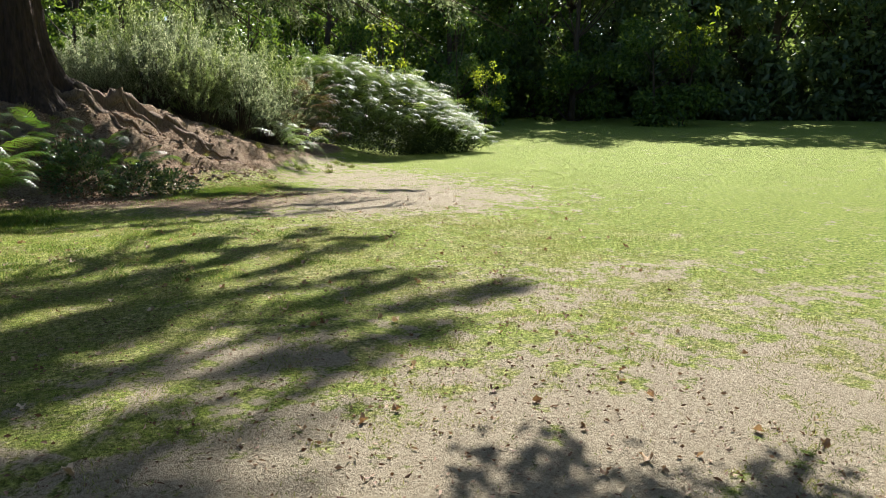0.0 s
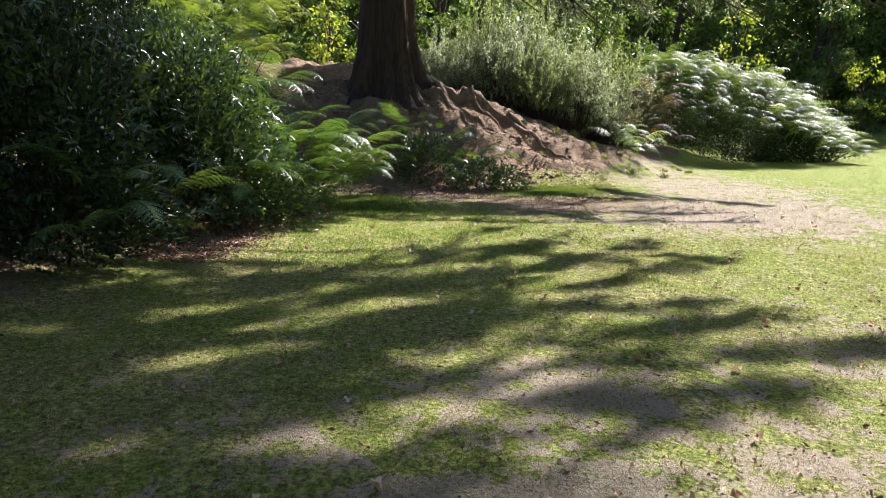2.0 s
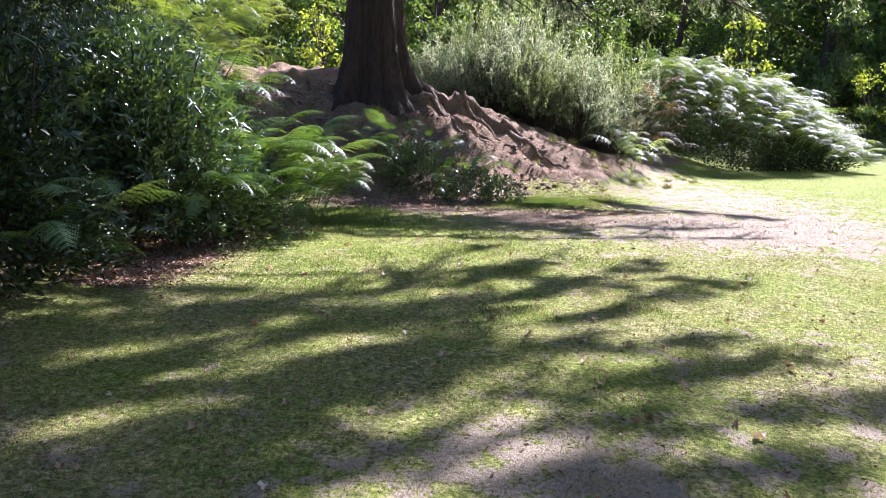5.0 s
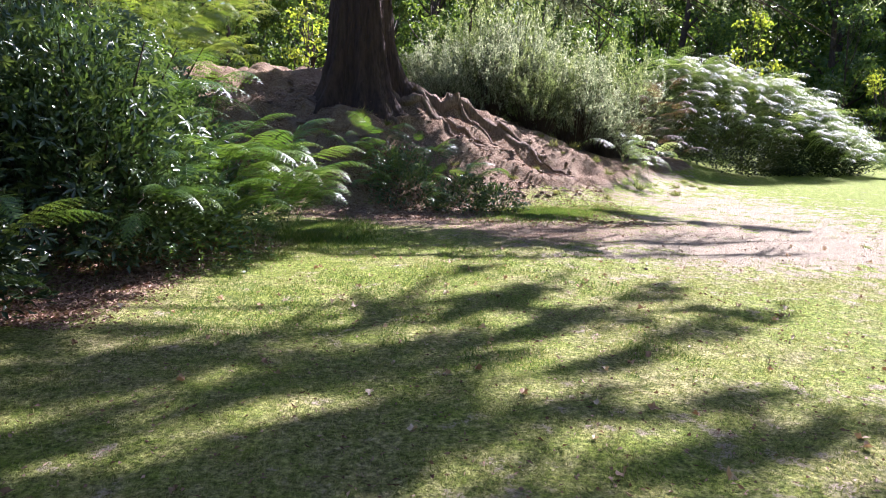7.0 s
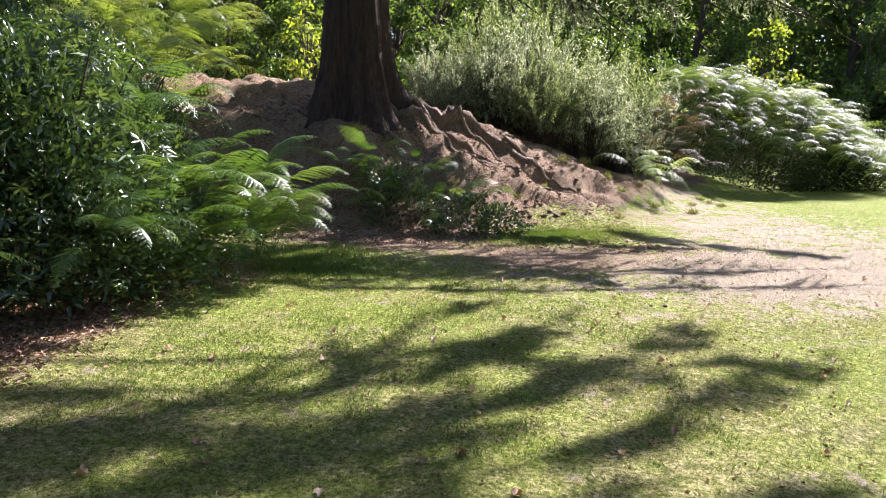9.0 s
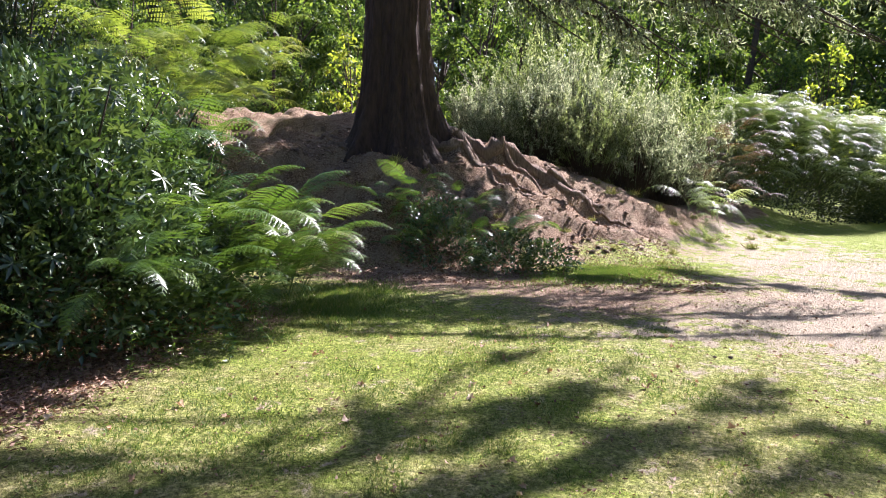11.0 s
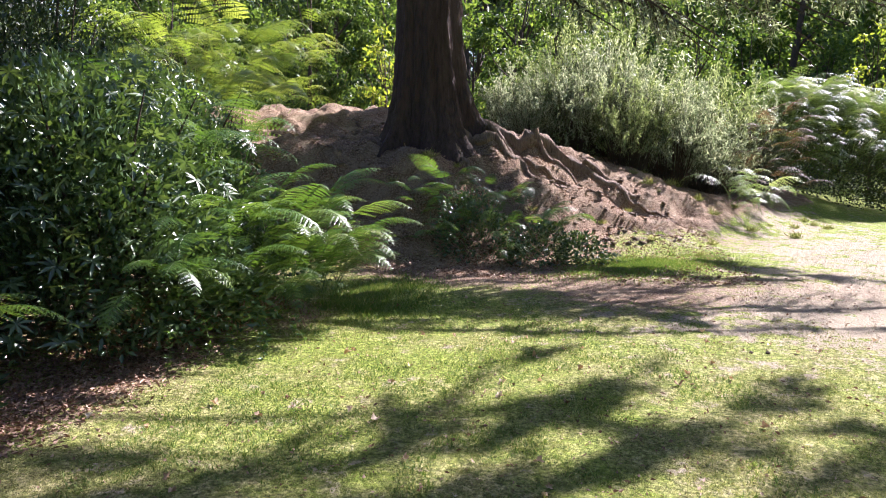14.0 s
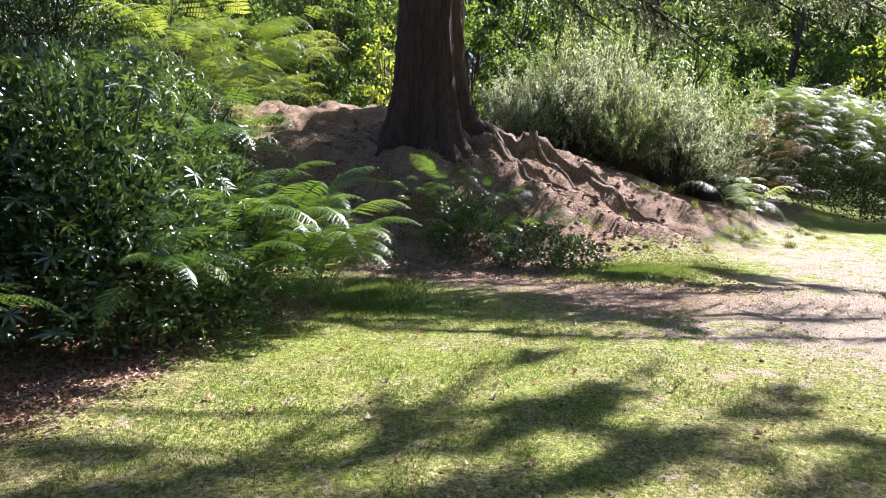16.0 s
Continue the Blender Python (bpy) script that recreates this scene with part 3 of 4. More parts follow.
# boughs placed for the shade they cast, mostly out of view
# height of the tip; where the shade of the elbow and of the tip falls; spread
BOUGHS = ((8.0, -1.0, 2.0, 2.2, 5.1, 0.45), (8.1, -0.9, 3.2, 1.25, 5.15, 0.25), (9.0, -9.0, 1.0, -5.8, 2.6, 1.2), (8.5, -9.5, 0.0, -6.0, 1.4, 1.2), (9.5, -8.6, 2.2, -5.4, 3.4, 1.1), (8.8, -9.5, 3.0, -6.3, 4.2, 1.1), (9.2, -8.4, -0.6, -5.2, 0.4, 1.1), (8.2, -1.6, 1.3, 3.0, 4.6, 0.26), (9.0, -1.5, 0.9, 2.6, 2.5, 0.38), (9.4, -1.6, 0.5, 3.0, 1.9, 0.36), (7.6, 0.3, 4.5, 2.6, 4.5, 0.16), (8.4, -2.7, 2.4, -0.3, 3.5, 0.4),
          (9.8, -2.3, 0.4, 0.5, 2.1, 0.5), (10.4, -2.0, -0.3, 0.6, 1.3, 0.5), (10.6, -0.9, 0.0, 1.4, 0.9, 0.4), (7.8, -0.2, 3.6, 0.6, 5.7, 0.26), (7.9, 0.4, 3.9, 1.5, 5.6, 0.2), (8.8, -0.4, 2.0, 1.3, 3.3, 0.3),
          (10.5, -3.6, -0.8, -1.1, 1.9, 1.0), (10.2, -3.4, 0.9, -0.9, 1.5, 0.8), (11.0, -3.2, -1.8, -0.4, 0.2, 0.9), (11.4, -2.2, -1.6, 0.4, -0.3, 0.7), (10.8, -4.6, 0.2, -2.4, 2.3, 1.1), (9.2, -1.2, 1.4, 0.9, 2.7, 0.6),
          (9.6, -2.8, 0.9, -0.4, 2.4, 0.5), (10.0, -3.2, 1.6, -1.0, 2.6, 0.6), (11.2, -1.4, -0.7, 1.0, 0.3, 0.5), (10.0, -5.6, 0.4, -3.3, 1.3, 0.9), (9.8, -5.8, 1.5, -3.6, 3.0, 0.9), (10.6, -5.2, -1.3, -3.1, -0.3, 0.9), (10.3, -5.4, -0.3, -2.8, 1.3, 0.9), (10.7, -3.2, -0.4, -0.8, 1.0, 0.6), (9.9, -3.4, 1.9, -1.6, 2.4, 0.5), (10.0, -6.0, -0.5, -3.0, 1.8, 1.3), (9.6, -5.5, 1.0, -3.2, 2.6, 1.2), (10.4, -6.0, -2.0, -3.4, 0.4, 1.3), (10.2, -3.0, 0.2, -0.2, 1.6, 0.7), (10.8, -2.6, -0.9, -0.2, 0.7, 0.7),
          (4.8, -1.6, 8.9, 1.0, 9.5, 0.5), (4.4, 0.1, 7.9, 2.0, 6.9, 0.2), (4.8, 2.2, 10.4, 4.9, 8.9, 0.3), (4.7, 1.0, 9.6, 3.2, 9.0, 0.25), (7.6, -5.6, 9.2, -2.4, 11.0, 0.9), (7.0, -4.4, 8.6, -1.9, 10.3, 0.9), (8.0, -6.0, 10.0, -3.0, 11.9, 0.9), (9.1, -0.8, 1.7, 2.0, 2.9, 0.45),
          (8.6, -0.9, 2.4, 1.2, 4.2, 0.4), (10.0, -0.4, 0.6, 2.2, 1.3, 0.4), (8.4, -2.9, 2.2, -1.0, 3.0, 0.6), (8.6, -3.2, 2.8, -1.6, 3.6, 0.5), (7.4, -5.8, 8.6, -2.8, 10.5, 0.9), (7.8, -5.2, 9.5, -2.1, 11.3, 0.9), (7.2, -4.8, 7.9, -2.2, 9.6, 0.7), (5.4, -2.4, 9.5, 0.4, 10.2, 0.4), (6.8, -4.9, 10.4, -1.8, 11.3, 0.8), (7.0, -5.4, 10.8, -2.3, 11.6, 0.9))
LOW_BOUGHS = tuple((4.4 + 0.12 * k, (1.0 + 0.47 * k + 0.5 * math.sin(k * 2.3), 11.4 + 1.1 * math.sin(k * 1.7), 2.85 + 0.28 * math.cos(k * 2.9) + 0.03 * k), 0.75 + 0.02 * k) for k in range(2, 16))
great_tree()


# ---- bracken ----
def bracken_thicket(name, label, spots, meshes, rng, face, size, lean=(5, 40), spread=70, group=""):
    """Fronds, each a part, that rise from spots and turn about the way face (degrees)."""
    x0, y0 = np.mean(spots, 0)[:2]
    t = thing(name, label, "fern", (x0, y0, gz(x0, y0)), group)
    for x, y, z in spots:
        ob = part("frond", meshes[rng.integers(len(meshes))], t, "", aim((x - x0, y - y0, z - gz(x0, y0)), face + rng.normal() * spread, rng.uniform(*lean), size * rng.uniform(0.7, 1.2), rng.normal() * 12))
    return t


FROND = frond_meshes("frond", 6, 1.15, 14, 13, 1.55, BRACKEN, 11)
FROND_COARSE = frond_meshes("frond", 5, 1.2, 11, 8, 1.75, BRACKEN, 31)
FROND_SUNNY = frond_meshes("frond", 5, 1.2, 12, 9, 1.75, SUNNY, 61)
FROND_SILVER = frond_meshes("frond", 5, 1.2, 11, 8, 2.0, SILVER, 51)
rng = np.random.default_rng(3)


def scatter(n, cx, cy, rx, ry, turn=0.0, up=(0, 0)):
    r, a = np.sqrt(rng.random(n)), rng.uniform(0, 2 * np.pi, n)
    u, v = r * np.cos(a) * rx, r * np.sin(a) * ry
    x, y = cx + u * math.cos(turn) - v * math.sin(turn), cy + u * math.sin(turn) + v * math.cos(turn)
    return np.stack([x, y, height(x, y) + rng.uniform(*up, n) - 0.03], 1)


def mound_of_leaves(n, cx, cy, rx, ry, top, leaf, material, turn=0.0, low=0.0, shell=0.45):
    """Small leaves that fill a rounded mass, thickest near its skin."""
    a, c = rng.uniform(0, 2 * np.pi, n), rng.uniform(0.0, 1, n)
    s = np.sqrt(1 - c * c)
    r = rng.uniform(shell, 1, n) ** 0.6
    wob = 1 + 0.16 * np.sin(a * 3 + 1 + c * 4) + 0.1 * np.sin(a * 7 + c * 9) + 0.07 * np.sin(a * 13 + 5 * c)
    u, v = r * s * np.cos(a) * rx * wob, r * s * np.sin(a) * ry * wob
    x, y = cx + u * math.cos(turn) - v * math.sin(turn), cy + u * math.sin(turn) + v * math.cos(turn)
    z = height(x, y) + low + (top - low) * r * c * (0.85 + 0.15 * wob)
    out = np.stack([u * math.cos(turn) - v * math.sin(turn), u * math.sin(turn) + v * math.cos(turn), 0.8 * c * top], 1)
    return leaves(np.stack([x, y, z], 1), unit(out) + rng.normal(size=(n, 3)) * 0.6 + [0, 0, -0.1], rng.uniform(0.6, 1.3, n) * leaf, leaf * 0.45, rng)


# the great bracken bank beside the lawn
def bracken_bank():
    t = thing("bracken_thicket", "dense silvery green bracken bank beside the lawn", "fern", (8.2, 18.2, gz(8.2, 18.2)))
    o = np.array([8.2, 18.2, gz(8.2, 18.2)])

    def top(x):
        return 2.75 * (1 - smooth(8.0, 12.6, x)) ** 0.8 * (0.75 + 0.25 * smooth(4.6, 5.8, x)) + 0.35

    def spot():
        x = rng.uniform(4.9, 11.6)
        f = rng.random() ** 0.75
        y = 17.2 + 0.28 * (x - 5) + 2.3 * f - 0.5 * math.sin((x - 5) / 6.6 * math.pi)
        low = 0.24 - 0.16 * smooth(9.6, 11.0, x)
        z = gz(x, y) + top(x) * (low + (0.74 - low) * min(1, f * 1.5) ** 0.8) * rng.uniform(0.88, 1.05) - 0.15
        return aim(np.array([x, y, z]) - o, -52 + rng.normal() * 32 + 6 * (x - 8), rng.uniform(2, 32), rng.uniform(0.75, 1.15), rng.normal() * 12)

    for k in range(300):
        part("frond", FROND_SILVER[rng.integers(5)], t, "", spot())
    more = []
    for k in range(560):
        v, f = frond_arrays(1.2 * rng.uniform(0.8, 1.1), 10, 6, 2.0 * rng.uniform(0.8, 1.2), rng)[1]
        m = np.array(spot())
        more.append((v @ m[:3, :3].T + m[:3, 3], f))
    part("fronds", tri_mesh("fronds", *join(more), SILVER), t, "close-set silvery fronds", kind="stuff")
    # filler mass whose dark colour paints the shade at the bank's base
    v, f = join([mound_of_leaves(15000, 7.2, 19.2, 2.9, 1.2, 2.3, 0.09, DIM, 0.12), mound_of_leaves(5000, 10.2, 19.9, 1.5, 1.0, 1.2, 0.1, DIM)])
    part("undergrowth", tri_mesh("undergrowth", v - o, f, DIM), t, "leaves under the fronds, coloured dark for the shade there", kind="stuff")


bracken_bank()
bracken_thicket("fern", "silvery bracken clump at the foot of the bank", scatter(20, 3.9, 13.9, 0.5, 0.35, 0, (0.2, 0.6)), FROND_SILVER, rng, -60, 0.85)
# dark clump in front of the bank
def low_clump():
    t = bracken_thicket("fern", "low dark green fern clump in front of the bank", scatter(80, -0.3, 9.95, 1.15, 0.5, 0.15, (0.05, 0.55)), FROND, rng, -80, 0.55, (0, 40), 90)
    o = np.array(t.location)
    v, f = join([mound_of_leaves(1300, -0.45, 9.85, 0.6, 0.4, 0.8, 0.07, GLOSSY), mound_of_leaves(1000, 0.45, 9.75, 0.55, 0.4, 0.55, 0.07, GLOSSY), mound_of_leaves(600, 0.95, 9.9, 0.4, 0.3, 0.4, 0.07, GLOSSY)])
    part("undergrowth", tri_mesh("undergrowth", v - o, f, GLOSSY), t, "small dark leaves", kind="stuff")


low_clump()
# sunlit bracken at the top of the path
def path_bracken():
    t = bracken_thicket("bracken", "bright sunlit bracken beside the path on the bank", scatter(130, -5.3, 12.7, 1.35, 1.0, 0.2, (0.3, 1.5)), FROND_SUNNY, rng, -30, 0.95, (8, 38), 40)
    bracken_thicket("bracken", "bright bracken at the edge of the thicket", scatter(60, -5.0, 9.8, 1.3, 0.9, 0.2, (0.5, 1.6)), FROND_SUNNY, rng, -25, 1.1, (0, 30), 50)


path_bracken()
# ferns leaning out of the western thicket over the lawn
def thicket_ferns():
    bracken_thicket("bracken", "tall green bracken arching out of the thicket over the lawn", scatter(75, -1.75, 6.45, 0.5, 0.75, 0, (0.05, 0.95)), FROND, rng, -35, 0.68, (-5, 35), 40)
    bracken_thicket("bracken", "silver-tipped bracken fronds drooping over the lawn", scatter(9, -1.35, 6.2, 0.2, 0.35, 0, (0.35, 0.75)), FROND_SILVER, rng, -35, 0.6, (0, 25), 25)
    bracken_thicket("bracken", "drooping silver-lit bracken at the edge of the thicket", scatter(22, -2.05, 5.4, 0.3, 0.7, 0, (0.35, 1.0)), FROND, rng, -40, 0.68, (15, 50), 35)
    bracken_thicket("bracken", "shaded bracken at the foot of the thicket", scatter(12, -2.42, 3.0, 0.18, 1.0, 0, (0.35, 0.95)), FROND, rng, -40, 0.7, (10, 45), 35)
    bracken_thicket("bracken", "green bracken high in the thicket", scatter(46, -3.1, 6.8, 0.8, 1.1, 0, (0.6, 1.5)), FROND_COARSE, rng, -25, 1.0, (0, 40), 60)


thicket_ferns()


def edge_fronds():
    """Tall single fronds that stand out from the thicket, and dead bracken beside the broom."""
    tall = frond_meshes("frond", 4, 1.2, 14, 14, 1.5, BRACKEN, 91, 0.28)
    spots = np.array([(-1.62, 6.25, 0.5), (-1.4, 6.2, 0.55), (-1.35, 6.35, 0.4), (-1.5, 6.5, 0.35), (-1.6, 6.05, 0.4), (-1.3, 6.15, 0.3), (-1.8, 6.0, 0.55), (-1.25, 6.3, 0.25)])
    bracken_thicket("bracken", "tall upright bracken fronds with a drooping silver tip", spots, tall, rng, -10, 0.8, (-12, 10), 30)
    dead = frond_meshes("frond", 3, 1.1, 11, 7, 1.6, DRY, 95)
    bracken_thicket("dead_bracken", "brown dead bracken between broom and green bracken", scatter(38, 4.7, 16.2, 0.7, 0.6, 0.3, (0.2, 1.5)), dead, rng, -80, 0.9, (0, 45), 60)


edge_fronds()


# ---- western thicket of evergreen shrubs ----
def whorl_arrays(seed):
    r = np.random.default_rng(seed)
    n = 8
    a = np.linspace(0, 2 * np.pi, n, endpoint=False) + r.normal(size=n) * 0.2
    ways = np.stack([np.cos(a), np.sin(a), r.uniform(-0.35, 0.3, n)], 1)
    return leaves(np.zeros((n, 3)), ways, r.uniform(0.075, 0.13, n), 0.028, r, 0.12, np.tile([0.0, 0, 1], (n, 1)))


WHORLS = [tri_mesh("leaf_whorl", *whorl_arrays(s), WHORL) for s in range(4)]


def evergreen_shrub(cx, cy, rx, ry, top, whorls, count, label, leaf=GLOSSY):
    t = thing("evergreen_shrub", label, "shrub", (cx, cy, gz(cx, cy)), "shrubs of the thicket")
    o = np.array([cx, cy, gz(cx, cy)])
    for k in range(9):
        a = rng.uniform(0, 2 * np.pi)
        end = np.array([cx + 0.75 * rx * math.cos(a), cy + 0.75 * ry * math.sin(a), gz(cx, cy) + top * rng.uniform(0.5, 0.95)])
        v, f = tube(limb_curve(o + [0.1 * math.cos(a), 0.1 * math.sin(a), -0.05], end, 0.2, 9, 0.1, k), np.linspace(0.035, 0.006, 9), 5)
        part("stem", tri_mesh("stem", v - o, f, TWIG), t)
    v, f = mound_of_leaves(int(count * 1.5), cx, cy, rx, ry, top, 0.08, leaf, 0, 0.12, 0.45)
    part("foliage", tri_mesh("foliage", v - o, f, leaf), t, kind="stuff")
    for k in range(whorls):
        a, c = rng.uniform(-1.9, 0.9), rng.uniform(0.05, 0.95)
        s = math.sqrt(1 - c * c)
        w = rng.uniform(0.9, 1.08)
        x, y = cx + rx * s * w * math.cos(a), cy + ry * s * w * math.sin(a)
        part("leaf_whorl", WHORLS[k % 4], t, "", aim(np.array([x, y, gz(x, y) + 0.1 + top * c * w]) - o, rng.uniform(0, 360), rng.uniform(10, 60), rng.uniform(0.8, 1.25), rng.uniform(-30, 30)))


evergreen_shrub(-3.05, 5.5, 1.2, 1.3, 2.1, 230, 15000, "dark glossy evergreen shrub overhanging the lawn edge")
evergreen_shrub(-3.4, 3.2, 1.0, 1.4, 2.1, 50, 12000, "dark shaded evergreen shrub with pointed leaves", SHADED_EVERGREEN)
evergreen_shrub(-3.7, 7.4, 1.5, 1.2, 2.2, 80, 13000, "leafy green shrub on the slope of the thicket")
evergreen_shrub(-3.6, 0.7, 1.0, 1.4, 2.4, 0, 9000, "dark shaded evergreen shrub at the lawn edge", SHADED_EVERGREEN)
evergreen_shrub(-5.4, 5.0, 1.5, 2.2, 3.2, 0, 11000, "tall shaded evergreen shrub deep in the thicket", SHADED_EVERGREEN)
evergreen_shrub(-5.9, 8.2, 1.5, 1.6, 3.0, 0, 9000, "tall leafy shrub behind the thicket", SHADED_EVERGREEN)


# ---- broom and gorse behind the roots ----
def broom_arrays(seed, wide=0.95, top=2.1, stalks=95):
    r = np.random.default_rng(seed)
    tubes, nb, nw = [], [], []
    for k in range(stalks):
        a, d = r.uniform(0, 2 * np.pi), math.sqrt(r.random())
        foot = np.array([0.35 * d * math.cos(a), 0.35 * d * math.sin(a), 0])
        h = top * r.uniform(0.25, 1.0) * (1 - 0.3 * d)
        head = np.array([wide * d * math.cos(a), wide * d * math.sin(a), h]) + r.normal(size=3) * 0.1
        s = np.linspace(0, 1, 6)[:, None]
        pts = foot * (1 - s) + head * s + np.array([0, 0, 0.3]) * s * (1 - s)
        tubes.append(tube(pts, np.linspace(0.012, 0.002, 6), 3))
        # plumes: short side shoots, each thick with needles
        for c in range(4):
            q = r.uniform(0.4, 1.0)
            base = foot * (1 - q) + head * q + np.array([0, 0, 0.3]) * q * (1 - q)
            way = unit(unit(head - foot) + r.normal(size=3) * 0.5 + [0, 0, 0.25])
            reach = r.uniform(0.2, 0.5)
            m = 34
            g = r.random((m, 1))
            nb.append(base + way * reach * g + r.normal(size=(m, 3)) * 0.016)
            nw.append(way * 0.8 + r.normal(size=(m, 3)) * 0.55)
    nb, nw = np.concatenate(nb), np.concatenate(nw)
    return join(tubes), leaves(nb, nw, r.uniform(0.04, 0.085, len(nb)), 0.02, r)


def broom_bushes():
    kinds = []
    for s in range(3):
        tw, nd = broom_arrays(40 + s)
        kinds.append((tri_mesh("brushwood", *tw, TWIG), tri_mesh("foliage", *nd, SAGE if s == 2 else GORSE)))
    for k, (x, y, size) in enumerate(((0.0, 14.8, 0.62), (0.9, 14.9, 0.85), (1.9, 14.7, 0.95), (2.8, 15.0, 1.0), (3.5, 15.5, 0.95), (0.5, 15.8, 0.95), (1.5, 15.9, 1.1), (2.5, 16.3, 1.2), (3.8, 16.8, 1.15), (-0.4, 16.1, 0.85), (4.6, 17.3, 1.1), (1.2, 17.2, 1.3), (3.2, 17.6, 1.3))):
        t = thing("broom_bush", "wispy grey-green broom bush behind the roots", "bush", (x, y, gz(x, y) - 0.05), "broom bushes", turn=k * 77)
        t.scale = (size * 0.95, size * 0.95, size * (1.15, 1.35, 1.05, 1.25, 1.0)[k % 5])
        part("brushwood", kinds[k % 3][0], t, kind="stuff")
        part("foliage", kinds[k % 3][1], t, kind="stuff")


broom_bushes()


# ---- woods ----
def broadleaf_tree(x, y, tall, wide, seed, material, leaf, count, label, low=0.15, bole=0.22, group="", name="tree"):
    """Trunk, limbs and a crown of many leaves in uneven clumps."""
    r = np.random.default_rng(seed)
    z = gz(x, y)
    t = thing(name, label, "tree", (x, y, z), group)
    s = np.linspace(0, 1, 8)
    lean = r.normal(size=2) * 0.05 * tall
    trunk = np.stack([lean[0] * s, lean[1] * s, s * tall * 0.85 - 0.1], 1)
    bits = [tube(trunk, bole * (1 - 0.85 * s), 8, 0.06, seed)]
    clumps = []
    for k in range(int(14 + tall * 1.4)):
        f = r.uniform(low, 1) if k % 4 else r.uniform(low, low + 0.25)
        a = r.uniform(0, 2 * np.pi)
        reach = wide * r.uniform(0.35, 1) * (1.05 - 0.75 * abs(f - 0.45) ** 1.2)
        c = np.array([lean[0] * f + reach * math.cos(a), lean[1] * f + reach * math.sin(a), tall * f + 0.1 * reach])
        clumps.append((c, wide * r.uniform(0.22, 0.42)))
        b = trunk[min(7, int(f * 6))]
        bits.append(tube(limb_curve(b, c, 0.2, 6, 0.05, k), np.linspace(bole * 0.25, 0.01, 6), 4))
    v, f = join(bits)
    part("trunk", tri_mesh("trunk", v, f, TWIG), t)
    nb = []
    for c, cr in clumps:
        n = int(count / len(clumps))
        d = unit(r.normal(size=(n, 3))) * (r.random(n) ** 0.45)[:, None]
        nb.append(c + d * cr * [1, 1, 0.75])
    nb = np.concatenate(nb)
    v, f = leaves(nb, r.normal(size=nb.shape) + [0, 0, -0.5], r.uniform(0.6, 1.3, len(nb)) * leaf, leaf * 0.5, r)
    part("crown", tri_mesh("crown", v, f, material), t)
    return t


def woods():
    r = np.random.default_rng(77)
    # undergrowth and small trees behind the bank
    for k in range(17):
        x, y = -15 + k * 1.75 + r.normal() * 0.5, 22.5 + (k % 2) * 2.6 + r.normal() * 0.6 + 1.1 * max(0, k - 9)
        broadleaf_tree(x, y, r.uniform(4.6, 6.2), r.uniform(1.6, 2.3), 100 + k, WOODS, 0.17, 5200, "small leafy woodland tree behind the bank", 0.02, 0.1, "woodland trees")
    # taller trees further back
    for k in range(22):
        x, y = -24 + k * 2.3 + r.normal() * 0.6, 33 + (k % 3) * 3.5 + r.normal()
        broadleaf_tree(x, y, r.uniform(11, 15), r.uniform(3.2, 4.2), 150 + k, WOODS, 0.34, 5200, "tall broadleaf tree in the woods", 0.0, 0.22, "tall woodland trees")
    # the far belt beyond the lawn
    for k in range(26):
        a = radians(26 + k * 3.2)
        d = 46 + (k % 2) * 4 + r.normal() * 1.2
        broadleaf_tree(2 + d * math.sin(a), d * math.cos(a) + 2, r.uniform(13, 17), r.uniform(4.2, 5.5), 200 + k, HAZED_LEAF, 0.55, 6500, "dark broadleaf tree beyond the lawn", 0.0, 0.35, "far trees")
    for k in range(44):
        a = radians(-40 + k * 3.6)
        d = 68 + (k % 2) * 5 + r.normal() * 1.5
        broadleaf_tree(2 + d * math.sin(a), d * math.cos(a) + 2, r.uniform(18, 23), r.uniform(6.5, 7.5), 250 + k, HAZED_LEAF, 0.95, 7000, "tall dark tree at the back of the woods", 0.0, 0.4, "far tall trees")
    # behind the walker and to the west
    for k in range(16):
        a = radians(115 + k * 11)
        broadleaf_tree(1 + 20 * math.sin(a), 1 + 20 * math.cos(a), r.uniform(9, 13), r.uniform(3.5, 4.5), 300 + k, WOODS, 0.45, 1600, "broadleaf tree round the clearing", 0.0, 0.3, "trees round the clearing")


woods()
broadleaf_tree(9.3, 22.6, 5.0, 0.9, 401, YELLOW, 0.14, 700, "slim young tree with yellow-green leaves", 0.3, 0.05, name="young_tree")
broadleaf_tree(-3.9, 18.2, 3.0, 0.7, 402, YELLOW, 0.15, 420, "small bright sunlit tree beyond the path", 0.25, 0.05, name="young_tree")
broadleaf_tree(14.6, 24.5, 3.2, 0.9, 403, YELLOW, 0.14, 500, "small yellow-green tree behind the bracken", 0.3, 0.05, name="young_tree")


# two trees out of view, added to block sky light from the thicket
broadleaf_tree(-5.6, 2.4, 9.5, 3.3, 410, WOODS, 0.3, 15000, "unseen dense tree added over the thicket to shade it", 0.42, 0.3, name="tree")
broadleaf_tree(-5.6, -2.6, 9.5, 3.5, 411, WOODS, 0.3, 12000, "unseen dense tree added beside the thicket to shade it", 0.3, 0.3, name="tree")


broadleaf_tree(13.4, 24.6, 6.2, 1.2, 412, BRACKEN_FAR, 0.16, 2600, "slender bright green tree behind the bracken", 0.1, 0.06, name="young_tree")


